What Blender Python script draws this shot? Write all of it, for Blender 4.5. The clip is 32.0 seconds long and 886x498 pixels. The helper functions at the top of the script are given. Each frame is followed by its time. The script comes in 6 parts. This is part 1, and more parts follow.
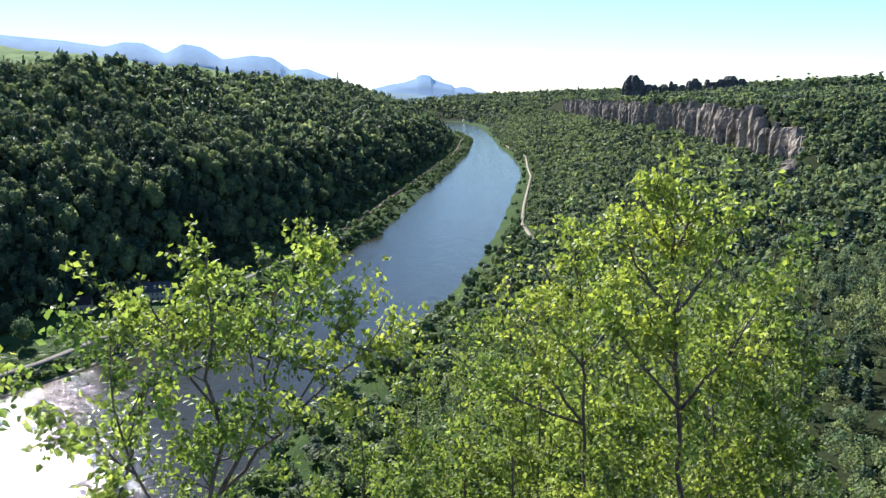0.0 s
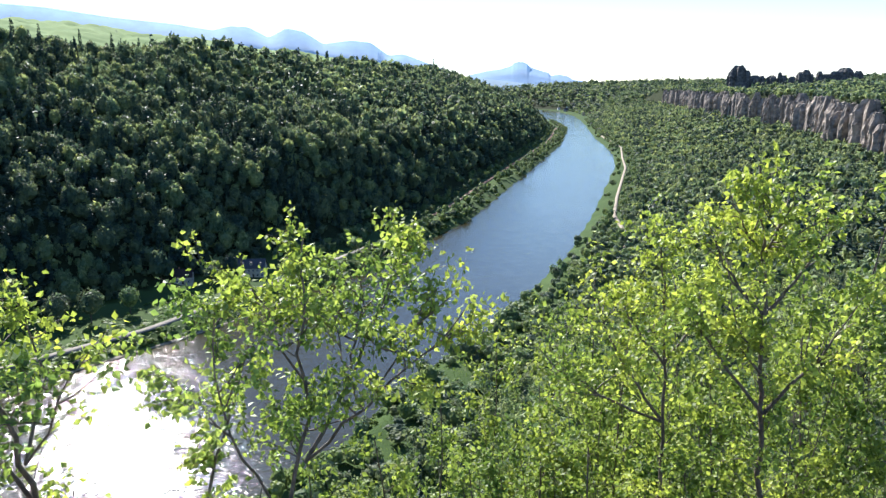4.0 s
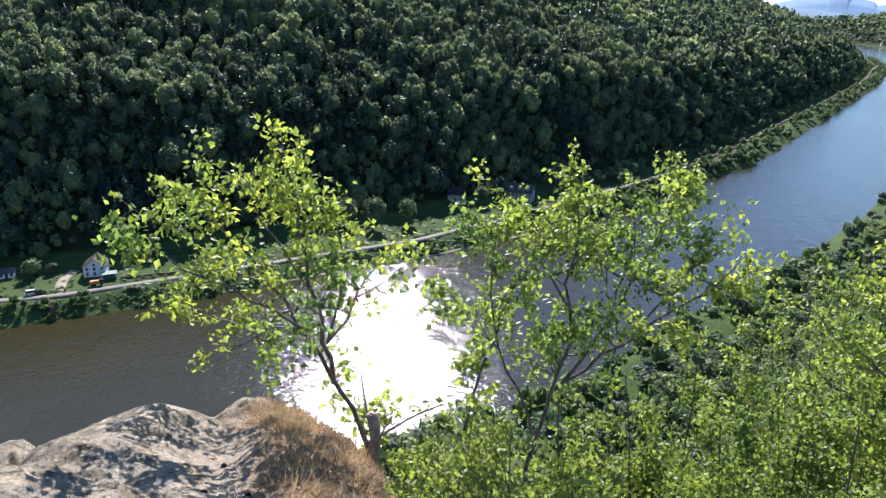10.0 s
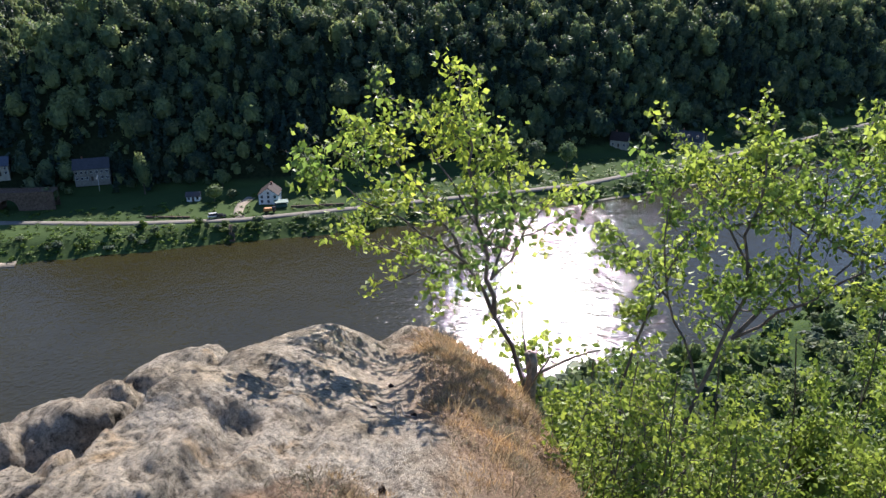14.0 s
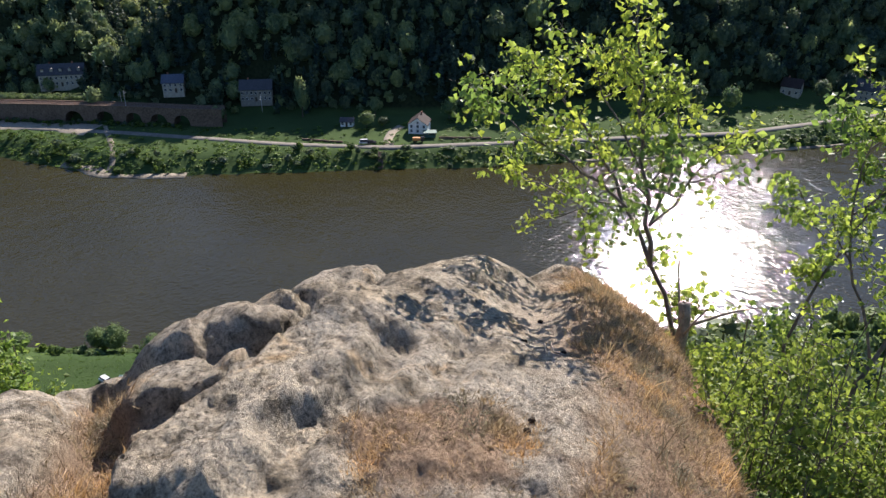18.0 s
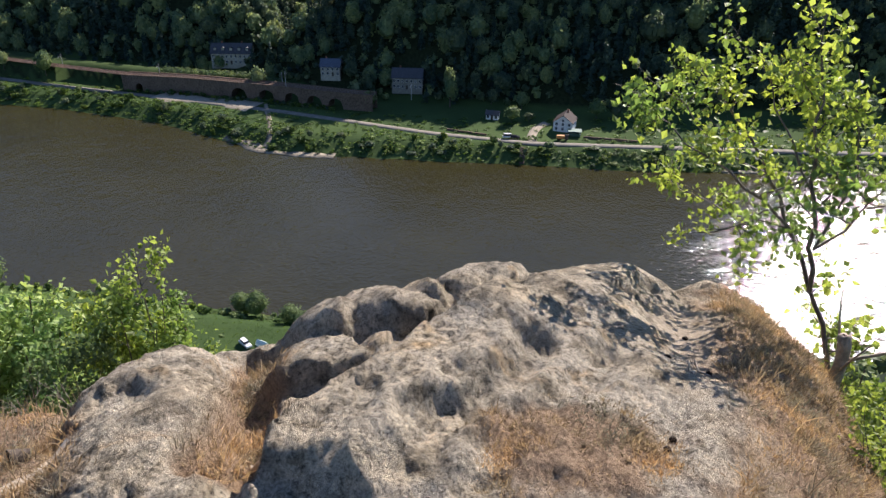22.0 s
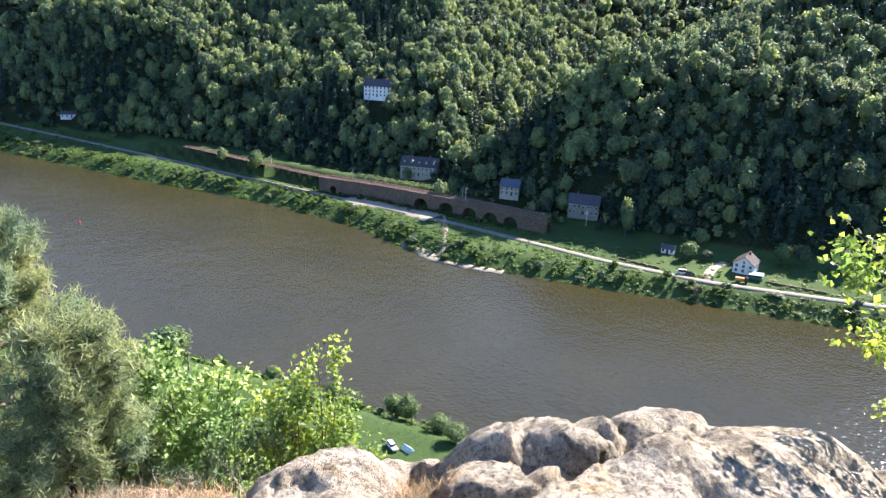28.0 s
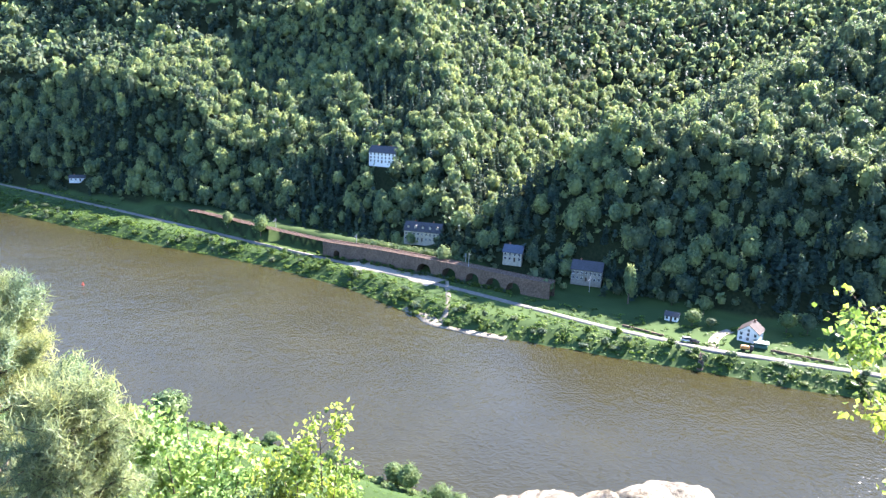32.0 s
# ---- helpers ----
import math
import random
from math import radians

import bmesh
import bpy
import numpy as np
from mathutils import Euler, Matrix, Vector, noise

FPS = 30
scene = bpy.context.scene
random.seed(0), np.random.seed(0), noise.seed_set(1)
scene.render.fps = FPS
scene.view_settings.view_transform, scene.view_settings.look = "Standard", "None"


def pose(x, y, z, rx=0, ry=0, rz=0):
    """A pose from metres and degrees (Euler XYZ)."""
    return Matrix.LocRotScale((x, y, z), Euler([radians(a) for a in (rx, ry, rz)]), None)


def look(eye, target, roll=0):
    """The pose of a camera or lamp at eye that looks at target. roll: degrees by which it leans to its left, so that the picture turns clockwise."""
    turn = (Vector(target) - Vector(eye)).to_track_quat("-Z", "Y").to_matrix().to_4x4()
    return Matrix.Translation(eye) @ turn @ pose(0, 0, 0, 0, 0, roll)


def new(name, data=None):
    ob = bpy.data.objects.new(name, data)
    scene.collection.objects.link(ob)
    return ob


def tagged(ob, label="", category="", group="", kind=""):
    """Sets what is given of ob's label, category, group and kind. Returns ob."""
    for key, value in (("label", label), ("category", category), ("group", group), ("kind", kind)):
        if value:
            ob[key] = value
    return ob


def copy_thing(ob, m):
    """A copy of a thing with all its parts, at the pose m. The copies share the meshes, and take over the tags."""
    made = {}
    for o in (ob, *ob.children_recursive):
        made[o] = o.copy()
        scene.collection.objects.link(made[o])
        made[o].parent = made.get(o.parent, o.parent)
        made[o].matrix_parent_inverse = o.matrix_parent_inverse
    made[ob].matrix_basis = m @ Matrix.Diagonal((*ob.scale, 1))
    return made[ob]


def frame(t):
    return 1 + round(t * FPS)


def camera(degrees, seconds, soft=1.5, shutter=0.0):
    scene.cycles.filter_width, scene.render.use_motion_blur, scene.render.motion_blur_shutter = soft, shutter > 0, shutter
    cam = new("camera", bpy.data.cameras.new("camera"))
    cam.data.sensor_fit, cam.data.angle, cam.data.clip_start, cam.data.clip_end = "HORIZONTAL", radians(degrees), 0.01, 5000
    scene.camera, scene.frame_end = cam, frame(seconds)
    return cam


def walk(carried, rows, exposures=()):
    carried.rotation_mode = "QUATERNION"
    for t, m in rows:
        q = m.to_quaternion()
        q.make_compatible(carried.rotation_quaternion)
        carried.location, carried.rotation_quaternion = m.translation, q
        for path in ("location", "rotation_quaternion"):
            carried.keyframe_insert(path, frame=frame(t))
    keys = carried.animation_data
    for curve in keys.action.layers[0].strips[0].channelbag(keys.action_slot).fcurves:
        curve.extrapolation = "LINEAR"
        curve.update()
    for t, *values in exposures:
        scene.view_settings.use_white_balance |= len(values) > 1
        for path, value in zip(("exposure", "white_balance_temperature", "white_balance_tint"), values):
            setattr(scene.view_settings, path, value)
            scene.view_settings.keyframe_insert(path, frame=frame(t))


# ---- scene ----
EYE = 120.0
cam = camera(60.37, 32.0, soft=1.4)
# seconds, eye offset, heading to the left of north, pitch, roll
PATH = (
    (0, 0.078, 0.439, -0.103, -0.40, -11.30, -1.17), (0.5, 0.081, 0.426, -0.099, 0.50, -12.00, -1.07), (1, 0.085, 0.413, -0.094, 1.45, -12.60, -1.03),
    (1.5, 0.089, 0.400, -0.089, 2.35, -12.80, -0.89), (2, 0.092, 0.387, -0.084, 3.20, -12.85, -0.80), (2.5, 0.096, 0.373, -0.079, 3.95, -12.80, -0.63),
    (3, 0.099, 0.358, -0.074, 4.75, -12.72, -0.57), (3.5, 0.103, 0.343, -0.068, 5.60, -12.45, -0.36), (5.5, 0.115, 0.280, -0.045, 9.12, -11.75, 0.21),
    (6, 0.117, 0.265, -0.039, 10.56, -12.04, 0.33), (6.5, 0.119, 0.250, -0.033, 12.75, -12.61, 0.44), (7, 0.120, 0.236, -0.027, 15.11, -13.38, 0.44),
    (7.5, 0.119, 0.224, -0.021, 17.77, -14.30, 0.42), (8, 0.117, 0.215, -0.015, 19.97, -15.12, 0.45), (8.5, 0.114, 0.207, -0.008, 21.81, -15.76, 0.65),
    (9, 0.107, 0.196, -0.006, 23.56, -16.36, 0.81), (9.5, 0.105, 0.186, -0.007, 25.00, -16.97, 0.97), (10, 0.104, 0.179, -0.007, 26.71, -17.55, 1.02),
    (10.5, 0.100, 0.169, -0.008, 28.38, -18.11, 0.98), (11, 0.095, 0.163, -0.008, 29.96, -18.66, 0.87), (11.5, 0.090, 0.155, -0.006, 31.88, -19.35, 0.73),
    (12, 0.084, 0.145, -0.005, 33.40, -19.87, 0.63), (12.5, 0.081, 0.138, -0.007, 34.86, -20.41, 0.48), (13, 0.078, 0.128, -0.005, 36.27, -20.93, 0.36),
    (13.5, 0.075, 0.119, -0.006, 37.65, -21.47, 0.29), (14, 0.070, 0.108, -0.008, 39.00, -22.00, 0.31), (14.5, 0.065, 0.101, -0.009, 40.35, -22.54, 0.37),
    (16.5, 0.043, 0.063, -0.008, 46.20, -25.04, 0.43), (17, 0.034, 0.054, -0.007, 47.64, -25.64, 0.37), (17.5, 0.024, 0.048, -0.009, 49.10, -26.24, 0.22),
    (18, 0.016, 0.038, -0.011, 50.55, -26.82, 0.15), (18.5, 0.012, 0.030, -0.010, 52.06, -27.42, -0.03), (19, 0.011, 0.021, -0.009, 53.57, -27.97, -0.20),
    (19.5, 0.006, 0.009, -0.004, 55.40, -28.61, -0.25), (20, -0.000, 0.000, 0.000, 56.84, -28.96, -0.23), (20.5, -0.004, -0.012, 0.006, 58.14, -28.88, -0.07),
    (21, -0.007, -0.021, 0.008, 59.39, -28.51, 0.13), (21.5, -0.010, -0.029, 0.010, 60.48, -27.94, 0.43), (22, -0.011, -0.031, 0.014, 61.72, -27.27, 0.55),
    (22.5, -0.012, -0.038, 0.019, 62.83, -26.62, 0.76), (23, -0.014, -0.048, 0.021, 63.84, -25.96, 1.02), (23.5, -0.012, -0.060, 0.026, 65.15, -25.11, 1.28),
    (24, -0.011, -0.071, 0.033, 66.19, -24.45, 1.55), (24.5, -0.016, -0.082, 0.038, 67.19, -23.79, 1.94), (25, -0.019, -0.091, 0.044, 68.24, -23.05, 2.37),
    (25.5, -0.024, -0.098, 0.048, 69.37, -22.26, 2.73), (27.5, -0.031, -0.126, 0.060, 74.10, -19.32, 2.69), (28, -0.033, -0.129, 0.061, 75.22, -18.68, 2.32),
    (28.5, -0.038, -0.130, 0.064, 76.16, -18.07, 2.16), (29, -0.040, -0.127, 0.065, 76.99, -17.46, 2.53), (29.5, -0.037, -0.123, 0.065, 77.01, -16.80, 2.92),
    (30, -0.033, -0.125, 0.069, 76.71, -16.16, 2.88), (30.5, -0.029, -0.128, 0.072, 76.30, -15.58, 2.70), (31, -0.026, -0.132, 0.076, 76.14, -14.99, 2.33),
    (31.5, -0.023, -0.137, 0.078, 76.00, -14.27, 2.55), (32, -0.021, -0.141, 0.082, 75.67, -13.79, 2.66),
)

walk(cam, [(t, pose(x, y, EYE + z, 90 + p, 0, h) @ pose(0, 0, 0, 0, 0, r)) for t, x, y, z, h, p, r in PATH],
     exposures=((0.0, 1.2, 5950, 12), (5.5, 1.65, 5950, 14), (9.0, 1.45, 5850, 16), (13.0, 1.2, 6000, 18), (20.0, 1.08, 6350, 18), (25.5, 1.3, 6350, 18), (27.5, 2.05, 6200, 19), (30.0, 2.85, 6100, 19), (32.0, 3.1, 6050, 19)))

# ---- light ----
SUN_HEADING, SUN_HEIGHT = radians(31.5), radians(33.5)
world = bpy.data.worlds.new("sky")
scene.world = world
world.use_nodes = True
sky = world.node_tree.nodes.new("ShaderNodeTexSky")
sky.sky_type, sky.sun_disc = "NISHITA", False
sky.sun_elevation, sky.sun_rotation = SUN_HEIGHT, -SUN_HEADING
sky.air_density, sky.dust_density, sky.ozone_density = 1.0, 0.0, 5.0
background = world.node_tree.nodes["Background"]
background.inputs["Strength"].default_value = 0.078
world.node_tree.links.new(sky.outputs["Color"], background.inputs["Color"])
sun = new("sun", bpy.data.lights.new("sun", "SUN"))
sun.data.energy, sun.data.angle, sun.data.color = 5.0, radians(0.53), (1.0, 0.93, 0.82)
sun_way = Vector((-math.sin(SUN_HEADING) * math.cos(SUN_HEIGHT), math.cos(SUN_HEADING) * math.cos(SUN_HEIGHT), math.sin(SUN_HEIGHT)))
sun.matrix_world = look(sun_way * 3000, (0, 0, 0))

# ---- materials ----


def material(name):
    m = bpy.data.materials.new(name)
    m.use_nodes = True
    return m, m.node_tree.nodes, m.node_tree.links, m.node_tree.nodes["Principled BSDF"]


def noise_of(m, scale, detail=4.0, rough=0.55, distort=0.0, coords="Object"):
    n, l = m.node_tree.nodes, m.node_tree.links
    c = n.new("ShaderNodeTexCoord")
    t = n.new("ShaderNodeTexNoise")
    t.inputs["Scale"].default_value, t.inputs["Detail"].default_value = scale, detail
    t.inputs["Roughness"].default_value, t.inputs["Distortion"].default_value = rough, distort
    l.new(c.outputs[coords], t.inputs["Vector"])
    return t


def ramp_of(m, source, stops):
    n, l = m.node_tree.nodes, m.node_tree.links
    r = n.new("ShaderNodeValToRGB")
    while len(r.color_ramp.elements) < len(stops):
        r.color_ramp.elements.new(0.5)
    for e, (at, colour) in zip(r.color_ramp.elements, stops):
        e.position, e.color = at, (*colour, 1.0)
    l.new(source, r.inputs["Fac"])
    return r.outputs["Color"]


def mixed(m, fac, a, b, blend="MIX"):
    n, l = m.node_tree.nodes, m.node_tree.links
    x = n.new("ShaderNodeMix")
    x.data_type, x.blend_type = "RGBA", blend
    for sock, value in ((x.inputs[0], fac), (x.inputs[6], a), (x.inputs[7], b)):
        if isinstance(value, (int, float)):
            sock.default_value = value
        elif isinstance(value, tuple):
            sock.default_value = (*value, 1.0)
        else:
            l.new(value, sock)
    return x.outputs[2]


def bump_to(m, shader, height, strength, distance):
    n, l = m.node_tree.nodes, m.node_tree.links
    b = n.new("ShaderNodeBump")
    b.inputs["Strength"].default_value, b.inputs["Distance"].default_value = strength, distance
    l.new(height, b.inputs["Height"])
    l.new(b.outputs["Normal"], shader.inputs["Normal"])
    return b


def plain(name, colour, rough=0.7, metal=0.0, scale=6.0, amount=0.25, bump=0.0):
    """A painted, stony or metal surface with grain and stains at two scales."""
    m, n, l, p = material(name)
    fine, wide = noise_of(m, scale, 6), noise_of(m, scale * 0.13, 3)
    dark = tuple(c * (1 - amount) for c in colour)
    light = tuple(min(1.0, c * (1 + amount * 0.5)) for c in colour)
    a = ramp_of(m, fine.outputs["Fac"], ((0.3, dark), (0.65, light)))
    b = ramp_of(m, wide.outputs["Fac"], ((0.3, (1 - amount * 0.6,) * 3), (0.6, (1, 1, 1))))
    l.new(mixed(m, 1.0, a, b, "MULTIPLY"), p.inputs["Base Color"])
    p.inputs["Roughness"].default_value, p.inputs["Metallic"].default_value = rough, metal
    if rough > 0.75:
        p.inputs["Specular IOR Level"].default_value = 0.15
    if bump:
        bump_to(m, p, fine.outputs["Fac"], 0.6, bump)
    return m


def leafy(name, dark, light, patch=0.11, glow=0.42, gloss=0.25):
    """Thin leaves: light goes through them, tint changes leaf by leaf and tree by tree."""
    m, n, l, p = material(name)
    geo = n.new("ShaderNodeNewGeometry")
    wide = noise_of(m, patch, 2)
    leaf = ramp_of(m, geo.outputs["Random Per Island"], ((0.0, dark), (1.0, light)))
    tint = ramp_of(m, wide.outputs["Fac"], ((0.35, (0.55, 0.68, 0.8)), (0.65, (1.32, 1.2, 1.0))))
    colour = mixed(m, 1.0, leaf, tint, "MULTIPLY")
    l.new(colour, p.inputs["Base Color"])
    p.inputs["Roughness"].default_value = 0.55
    p.inputs["Specular IOR Level"].default_value = gloss
    through_leaf = n.new("ShaderNodeBsdfTranslucent")
    l.new(mixed(m, 1.0, colour, (1.15, 1.12, 0.9), "MULTIPLY"), through_leaf.inputs["Color"])
    mix = n.new("ShaderNodeMixShader")
    mix.inputs["Fac"].default_value = glow
    l.new(p.outputs["BSDF"], mix.inputs[1])
    l.new(through_leaf.outputs["BSDF"], mix.inputs[2])
    l.new(mix.outputs["Shader"], n["Material Output"].inputs["Surface"])
    return m


MAT = {}
MAT["beech"] = leafy("beech_leaves", (0.072, 0.106, 0.068), (0.165, 0.212, 0.122), glow=0.5, gloss=0.12)
MAT["spring"] = leafy("spring_leaves", (0.135, 0.187, 0.092), (0.275, 0.335, 0.165), glow=0.5, gloss=0.12)
MAT["spruce"] = leafy("spruce_needles", (0.03, 0.054, 0.042), (0.06, 0.094, 0.066), glow=0.25, gloss=0.12)
MAT["willow"] = leafy("willow_leaves", (0.1, 0.15, 0.06), (0.2, 0.27, 0.12), gloss=0.12)
MAT["herb"] = leafy("bank_herbs", (0.04, 0.08, 0.02), (0.15, 0.215, 0.055), patch=0.2, glow=0.5, gloss=0.1)
MAT["birch_leaf"] = leafy("birch_leaves", (0.12, 0.18, 0.025), (0.45, 0.55, 0.11), patch=1.2, glow=0.5, gloss=0.6)
# birch leaf colour darkened, painting in the weaker light on the bushes
MAT["bush_leaf_shaded"] = leafy("shaded_birch_leaves", (0.075, 0.125, 0.022), (0.3, 0.39, 0.085), patch=0.9, glow=0.5, gloss=0.4)
MAT["hazel_leaf"] = leafy("hazel_leaves", (0.15, 0.25, 0.06), (0.44, 0.56, 0.22), patch=1.2, glow=0.45, gloss=0.3)
MAT["meadow_grass"] = leafy("meadow_blades", (0.07, 0.135, 0.02), (0.14, 0.225, 0.04), patch=0.09, glow=0.4)
MAT["dry_grass"] = leafy("dry_grass_blades", (0.15, 0.095, 0.055), (0.64, 0.48, 0.31), patch=4.5, glow=0.35)
MAT["pine_needle"] = leafy("pine_needles", (0.17, 0.21, 0.11), (0.38, 0.42, 0.22), patch=1.5, glow=0.45)
MAT["dead_twig"] = plain("dead_twig", (0.34, 0.29, 0.23), 0.85, scale=30, amount=0.4)
MAT["dead_wood"] = plain("dead_wood", (0.5, 0.42, 0.32), 0.85, scale=25, amount=0.35)
MAT["bark"] = plain("grey_bark", (0.12, 0.095, 0.075), 0.85, scale=14, amount=0.5, bump=0.02)
MAT["stump_bark"] = plain("stump_bark", (0.34, 0.28, 0.21), 0.8, scale=30, amount=0.5, bump=0.004)
MAT["birch_bark"] = plain("birch_bark", (0.13, 0.1, 0.08), 0.7, scale=25, amount=0.6, bump=0.004)


def water_material():
    m, n, l, p = material("river_water")
    wide = noise_of(m, 0.02, 3)
    l.new(ramp_of(m, wide.outputs["Fac"], ((0.3, (0.027, 0.0235, 0.008)), (0.7, (0.034, 0.0295, 0.0105)))), p.inputs["Base Color"])
    p.inputs["Roughness"].default_value, p.inputs["IOR"].default_value = 0.075, 1.33
    ripple, swell = noise_of(m, 0.6, 3, 0.55), noise_of(m, 0.11, 3, 0.5, 0.6)
    add = n.new("ShaderNodeMath")
    add.operation = "MULTIPLY_ADD"
    add.inputs[1].default_value = 1.4
    l.new(swell.outputs["Fac"], add.inputs[0])
    l.new(ripple.outputs["Fac"], add.inputs[2])
    bump_to(m, p, add.outputs["Value"], 0.5, 0.46)
    return m


MAT["water"] = water_material()


def ground_material():
    """Woodland floor, turf on the flat banks, bare rock where the land is steep."""
    m, n, l, p = material("valley_ground")
    fine, wide = noise_of(m, 0.6, 6), noise_of(m, 0.03, 4)
    turf = ramp_of(m, wide.outputs["Fac"], ((0.3, (0.036, 0.062, 0.022)), (0.7, (0.062, 0.096, 0.032))))
    litter = ramp_of(m, fine.outputs["Fac"], ((0.3, (0.014, 0.02, 0.009)), (0.7, (0.032, 0.04, 0.018))))
    coords, split = n.new("ShaderNodeNewGeometry"), n.new("ShaderNodeSeparateXYZ")
    l.new(coords.outputs["Normal"], split.inputs["Vector"])
    place = n.new("ShaderNodeSeparateXYZ")
    l.new(coords.outputs["Position"], place.inputs["Vector"])

    def span(source, low, high):
        r = n.new("ShaderNodeMapRange")
        r.inputs["From Min"].default_value, r.inputs["From Max"].default_value = low, high
        l.new(source, r.inputs["Value"])
        return r.outputs["Result"]

    banks = mixed(m, 1.0, span(split.outputs["Z"], 0.8, 0.88), span(place.outputs["Z"], 14.5, 12.0), "MULTIPLY")
    field = mixed(m, 1.0, span(split.outputs["Z"], 0.86, 0.9), span(place.outputs["Z"], 108, 116), "MULTIPLY")
    field = mixed(m, 1.0, field, span(place.outputs["X"], -60, -100), "MULTIPLY")
    hay = ramp_of(m, wide.outputs["Fac"], ((0.3, (0.13, 0.2, 0.07)), (0.7, (0.17, 0.24, 0.09))))
    soil = mixed(m, field, mixed(m, banks, litter, turf), hay)
    l.new(soil, p.inputs["Base Color"])
    p.inputs["Roughness"].default_value, p.inputs["Specular IOR Level"].default_value = 1.0, 0.05
    bump_to(m, p, fine.outputs["Fac"], 0.5, 0.4)
    return m


MAT["ground"] = ground_material()


def rock_material():
    """Weathered sandstone: tan, grey crust, dark lichen in blotches and specks."""
    m, n, l, p = material("weathered_sandstone")
    fine, mid, wide = noise_of(m, 120, 6, 0.7), noise_of(m, 8.5, 12, 0.72, 0.4), noise_of(m, 1.5, 7, 0.65, 0.8)
    speck = noise_of(m, 42, 10, 0.78, 0.2)
    tan = ramp_of(m, mid.outputs["Fac"], ((0.3, (0.22, 0.19, 0.14)), (0.5, (0.48, 0.405, 0.295)), (0.7, (0.72, 0.61, 0.45))))
    grey = ramp_of(m, fine.outputs["Fac"], ((0.3, (0.25, 0.225, 0.185)), (0.7, (0.68, 0.61, 0.5))))
    coat = ramp_of(m, wide.outputs["Fac"], ((0.38, (0, 0, 0)), (0.56, (1, 1, 1))))
    rust = ramp_of(m, noise_of(m, 3.4, 8, 0.66, 0.7).outputs["Fac"], ((0.57, (0, 0, 0)), (0.68, (0.7, 0.7, 0.7))))
    body = mixed(m, rust, mixed(m, coat, tan, grey), (0.58, 0.41, 0.23))
    crust = ramp_of(m, noise_of(m, 2.1, 9, 0.7, 1.1).outputs["Fac"], ((0.38, (0.5, 0.49, 0.46)), (0.52, (1.12, 1.1, 1.06))))
    blotch = ramp_of(m, mid.outputs["Fac"], ((0.4, (0.42, 0.4, 0.36)), (0.5, (1, 1, 1))))
    dots = ramp_of(m, speck.outputs["Fac"], ((0.39, (0.16, 0.155, 0.145)), (0.48, (0.92, 0.92, 0.92)), (0.64, (1.5, 1.46, 1.36))))
    body = mixed(m, 0.85, mixed(m, 0.85, mixed(m, 0.8, body, crust, "MULTIPLY"), blotch, "MULTIPLY"), dots, "MULTIPLY")
    l.new(body, p.inputs["Base Color"])
    p.inputs["Roughness"].default_value, p.inputs["Specular IOR Level"].default_value = 0.95, 0.2
    b1 = bump_to(m, p, fine.outputs["Fac"], 0.9, 0.012)
    b2 = n.new("ShaderNodeBump")
    b2.inputs["Strength"].default_value, b2.inputs["Distance"].default_value = 1.0, 0.03
    l.new(speck.outputs["Fac"], b2.inputs["Height"])
    b3 = n.new("ShaderNodeBump")
    b3.inputs["Strength"].default_value, b3.inputs["Distance"].default_value = 0.9, 0.05
    l.new(mid.outputs["Fac"], b3.inputs["Height"])
    l.new(b3.outputs["Normal"], b2.inputs["Normal"])
    l.new(b2.outputs["Normal"], b1.inputs["Normal"])
    return m


MAT["rock"] = rock_material()
MAT["cliff"] = plain("cliff_sandstone", (0.3, 0.255, 0.21), 0.95, scale=0.15, amount=0.7, bump=1.5)
MAT["road"] = plain("pale_asphalt", (0.2, 0.18, 0.15), 0.9, scale=0.5, amount=0.25)
MAT["gravel"] = plain("pale_gravel", (0.34, 0.29, 0.22), 0.95, scale=1.5, amount=0.35)
MAT["white_wall"] = plain("white_render", (0.78, 0.77, 0.73), 0.85, scale=0.8, amount=0.15)
MAT["cream_wall"] = plain("cream_render", (0.4, 0.36, 0.28), 0.85, scale=0.8, amount=0.2)
MAT["slate"] = plain("slate_roof", (0.055, 0.055, 0.062), 0.7, scale=2.0, amount=0.4)
MAT["red_tile"] = plain("red_tile_roof", (0.05, 0.036, 0.034), 0.8, scale=2.0, amount=0.4)
MAT["glass"] = plain("window_glass", (0.03, 0.035, 0.045), 0.08, scale=1.0, amount=0.2)


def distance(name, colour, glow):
    """Far hills with the bright air's haze painted in as blue colour and glow."""
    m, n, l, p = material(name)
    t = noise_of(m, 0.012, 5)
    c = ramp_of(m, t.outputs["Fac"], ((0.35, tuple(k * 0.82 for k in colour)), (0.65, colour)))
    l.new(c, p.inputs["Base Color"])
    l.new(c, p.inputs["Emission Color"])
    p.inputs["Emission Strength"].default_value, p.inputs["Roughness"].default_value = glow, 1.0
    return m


MAT["haze"] = distance("haze_glow_blue_hills", (0.068, 0.13, 0.22), 0.5)
MAT["near_haze"] = distance("haze_glow_green_hills", (0.055, 0.105, 0.15), 0.42)
MAT["pale_haze"] = distance("haze_glow_pale_hills", (0.17, 0.3, 0.46), 0.6)
MAT["tower_rock"] = plain("dark_tower_sandstone", (0.13, 0.125, 0.12), 0.95, scale=0.2, amount=0.6, bump=1.0)

# ---- meshes ----


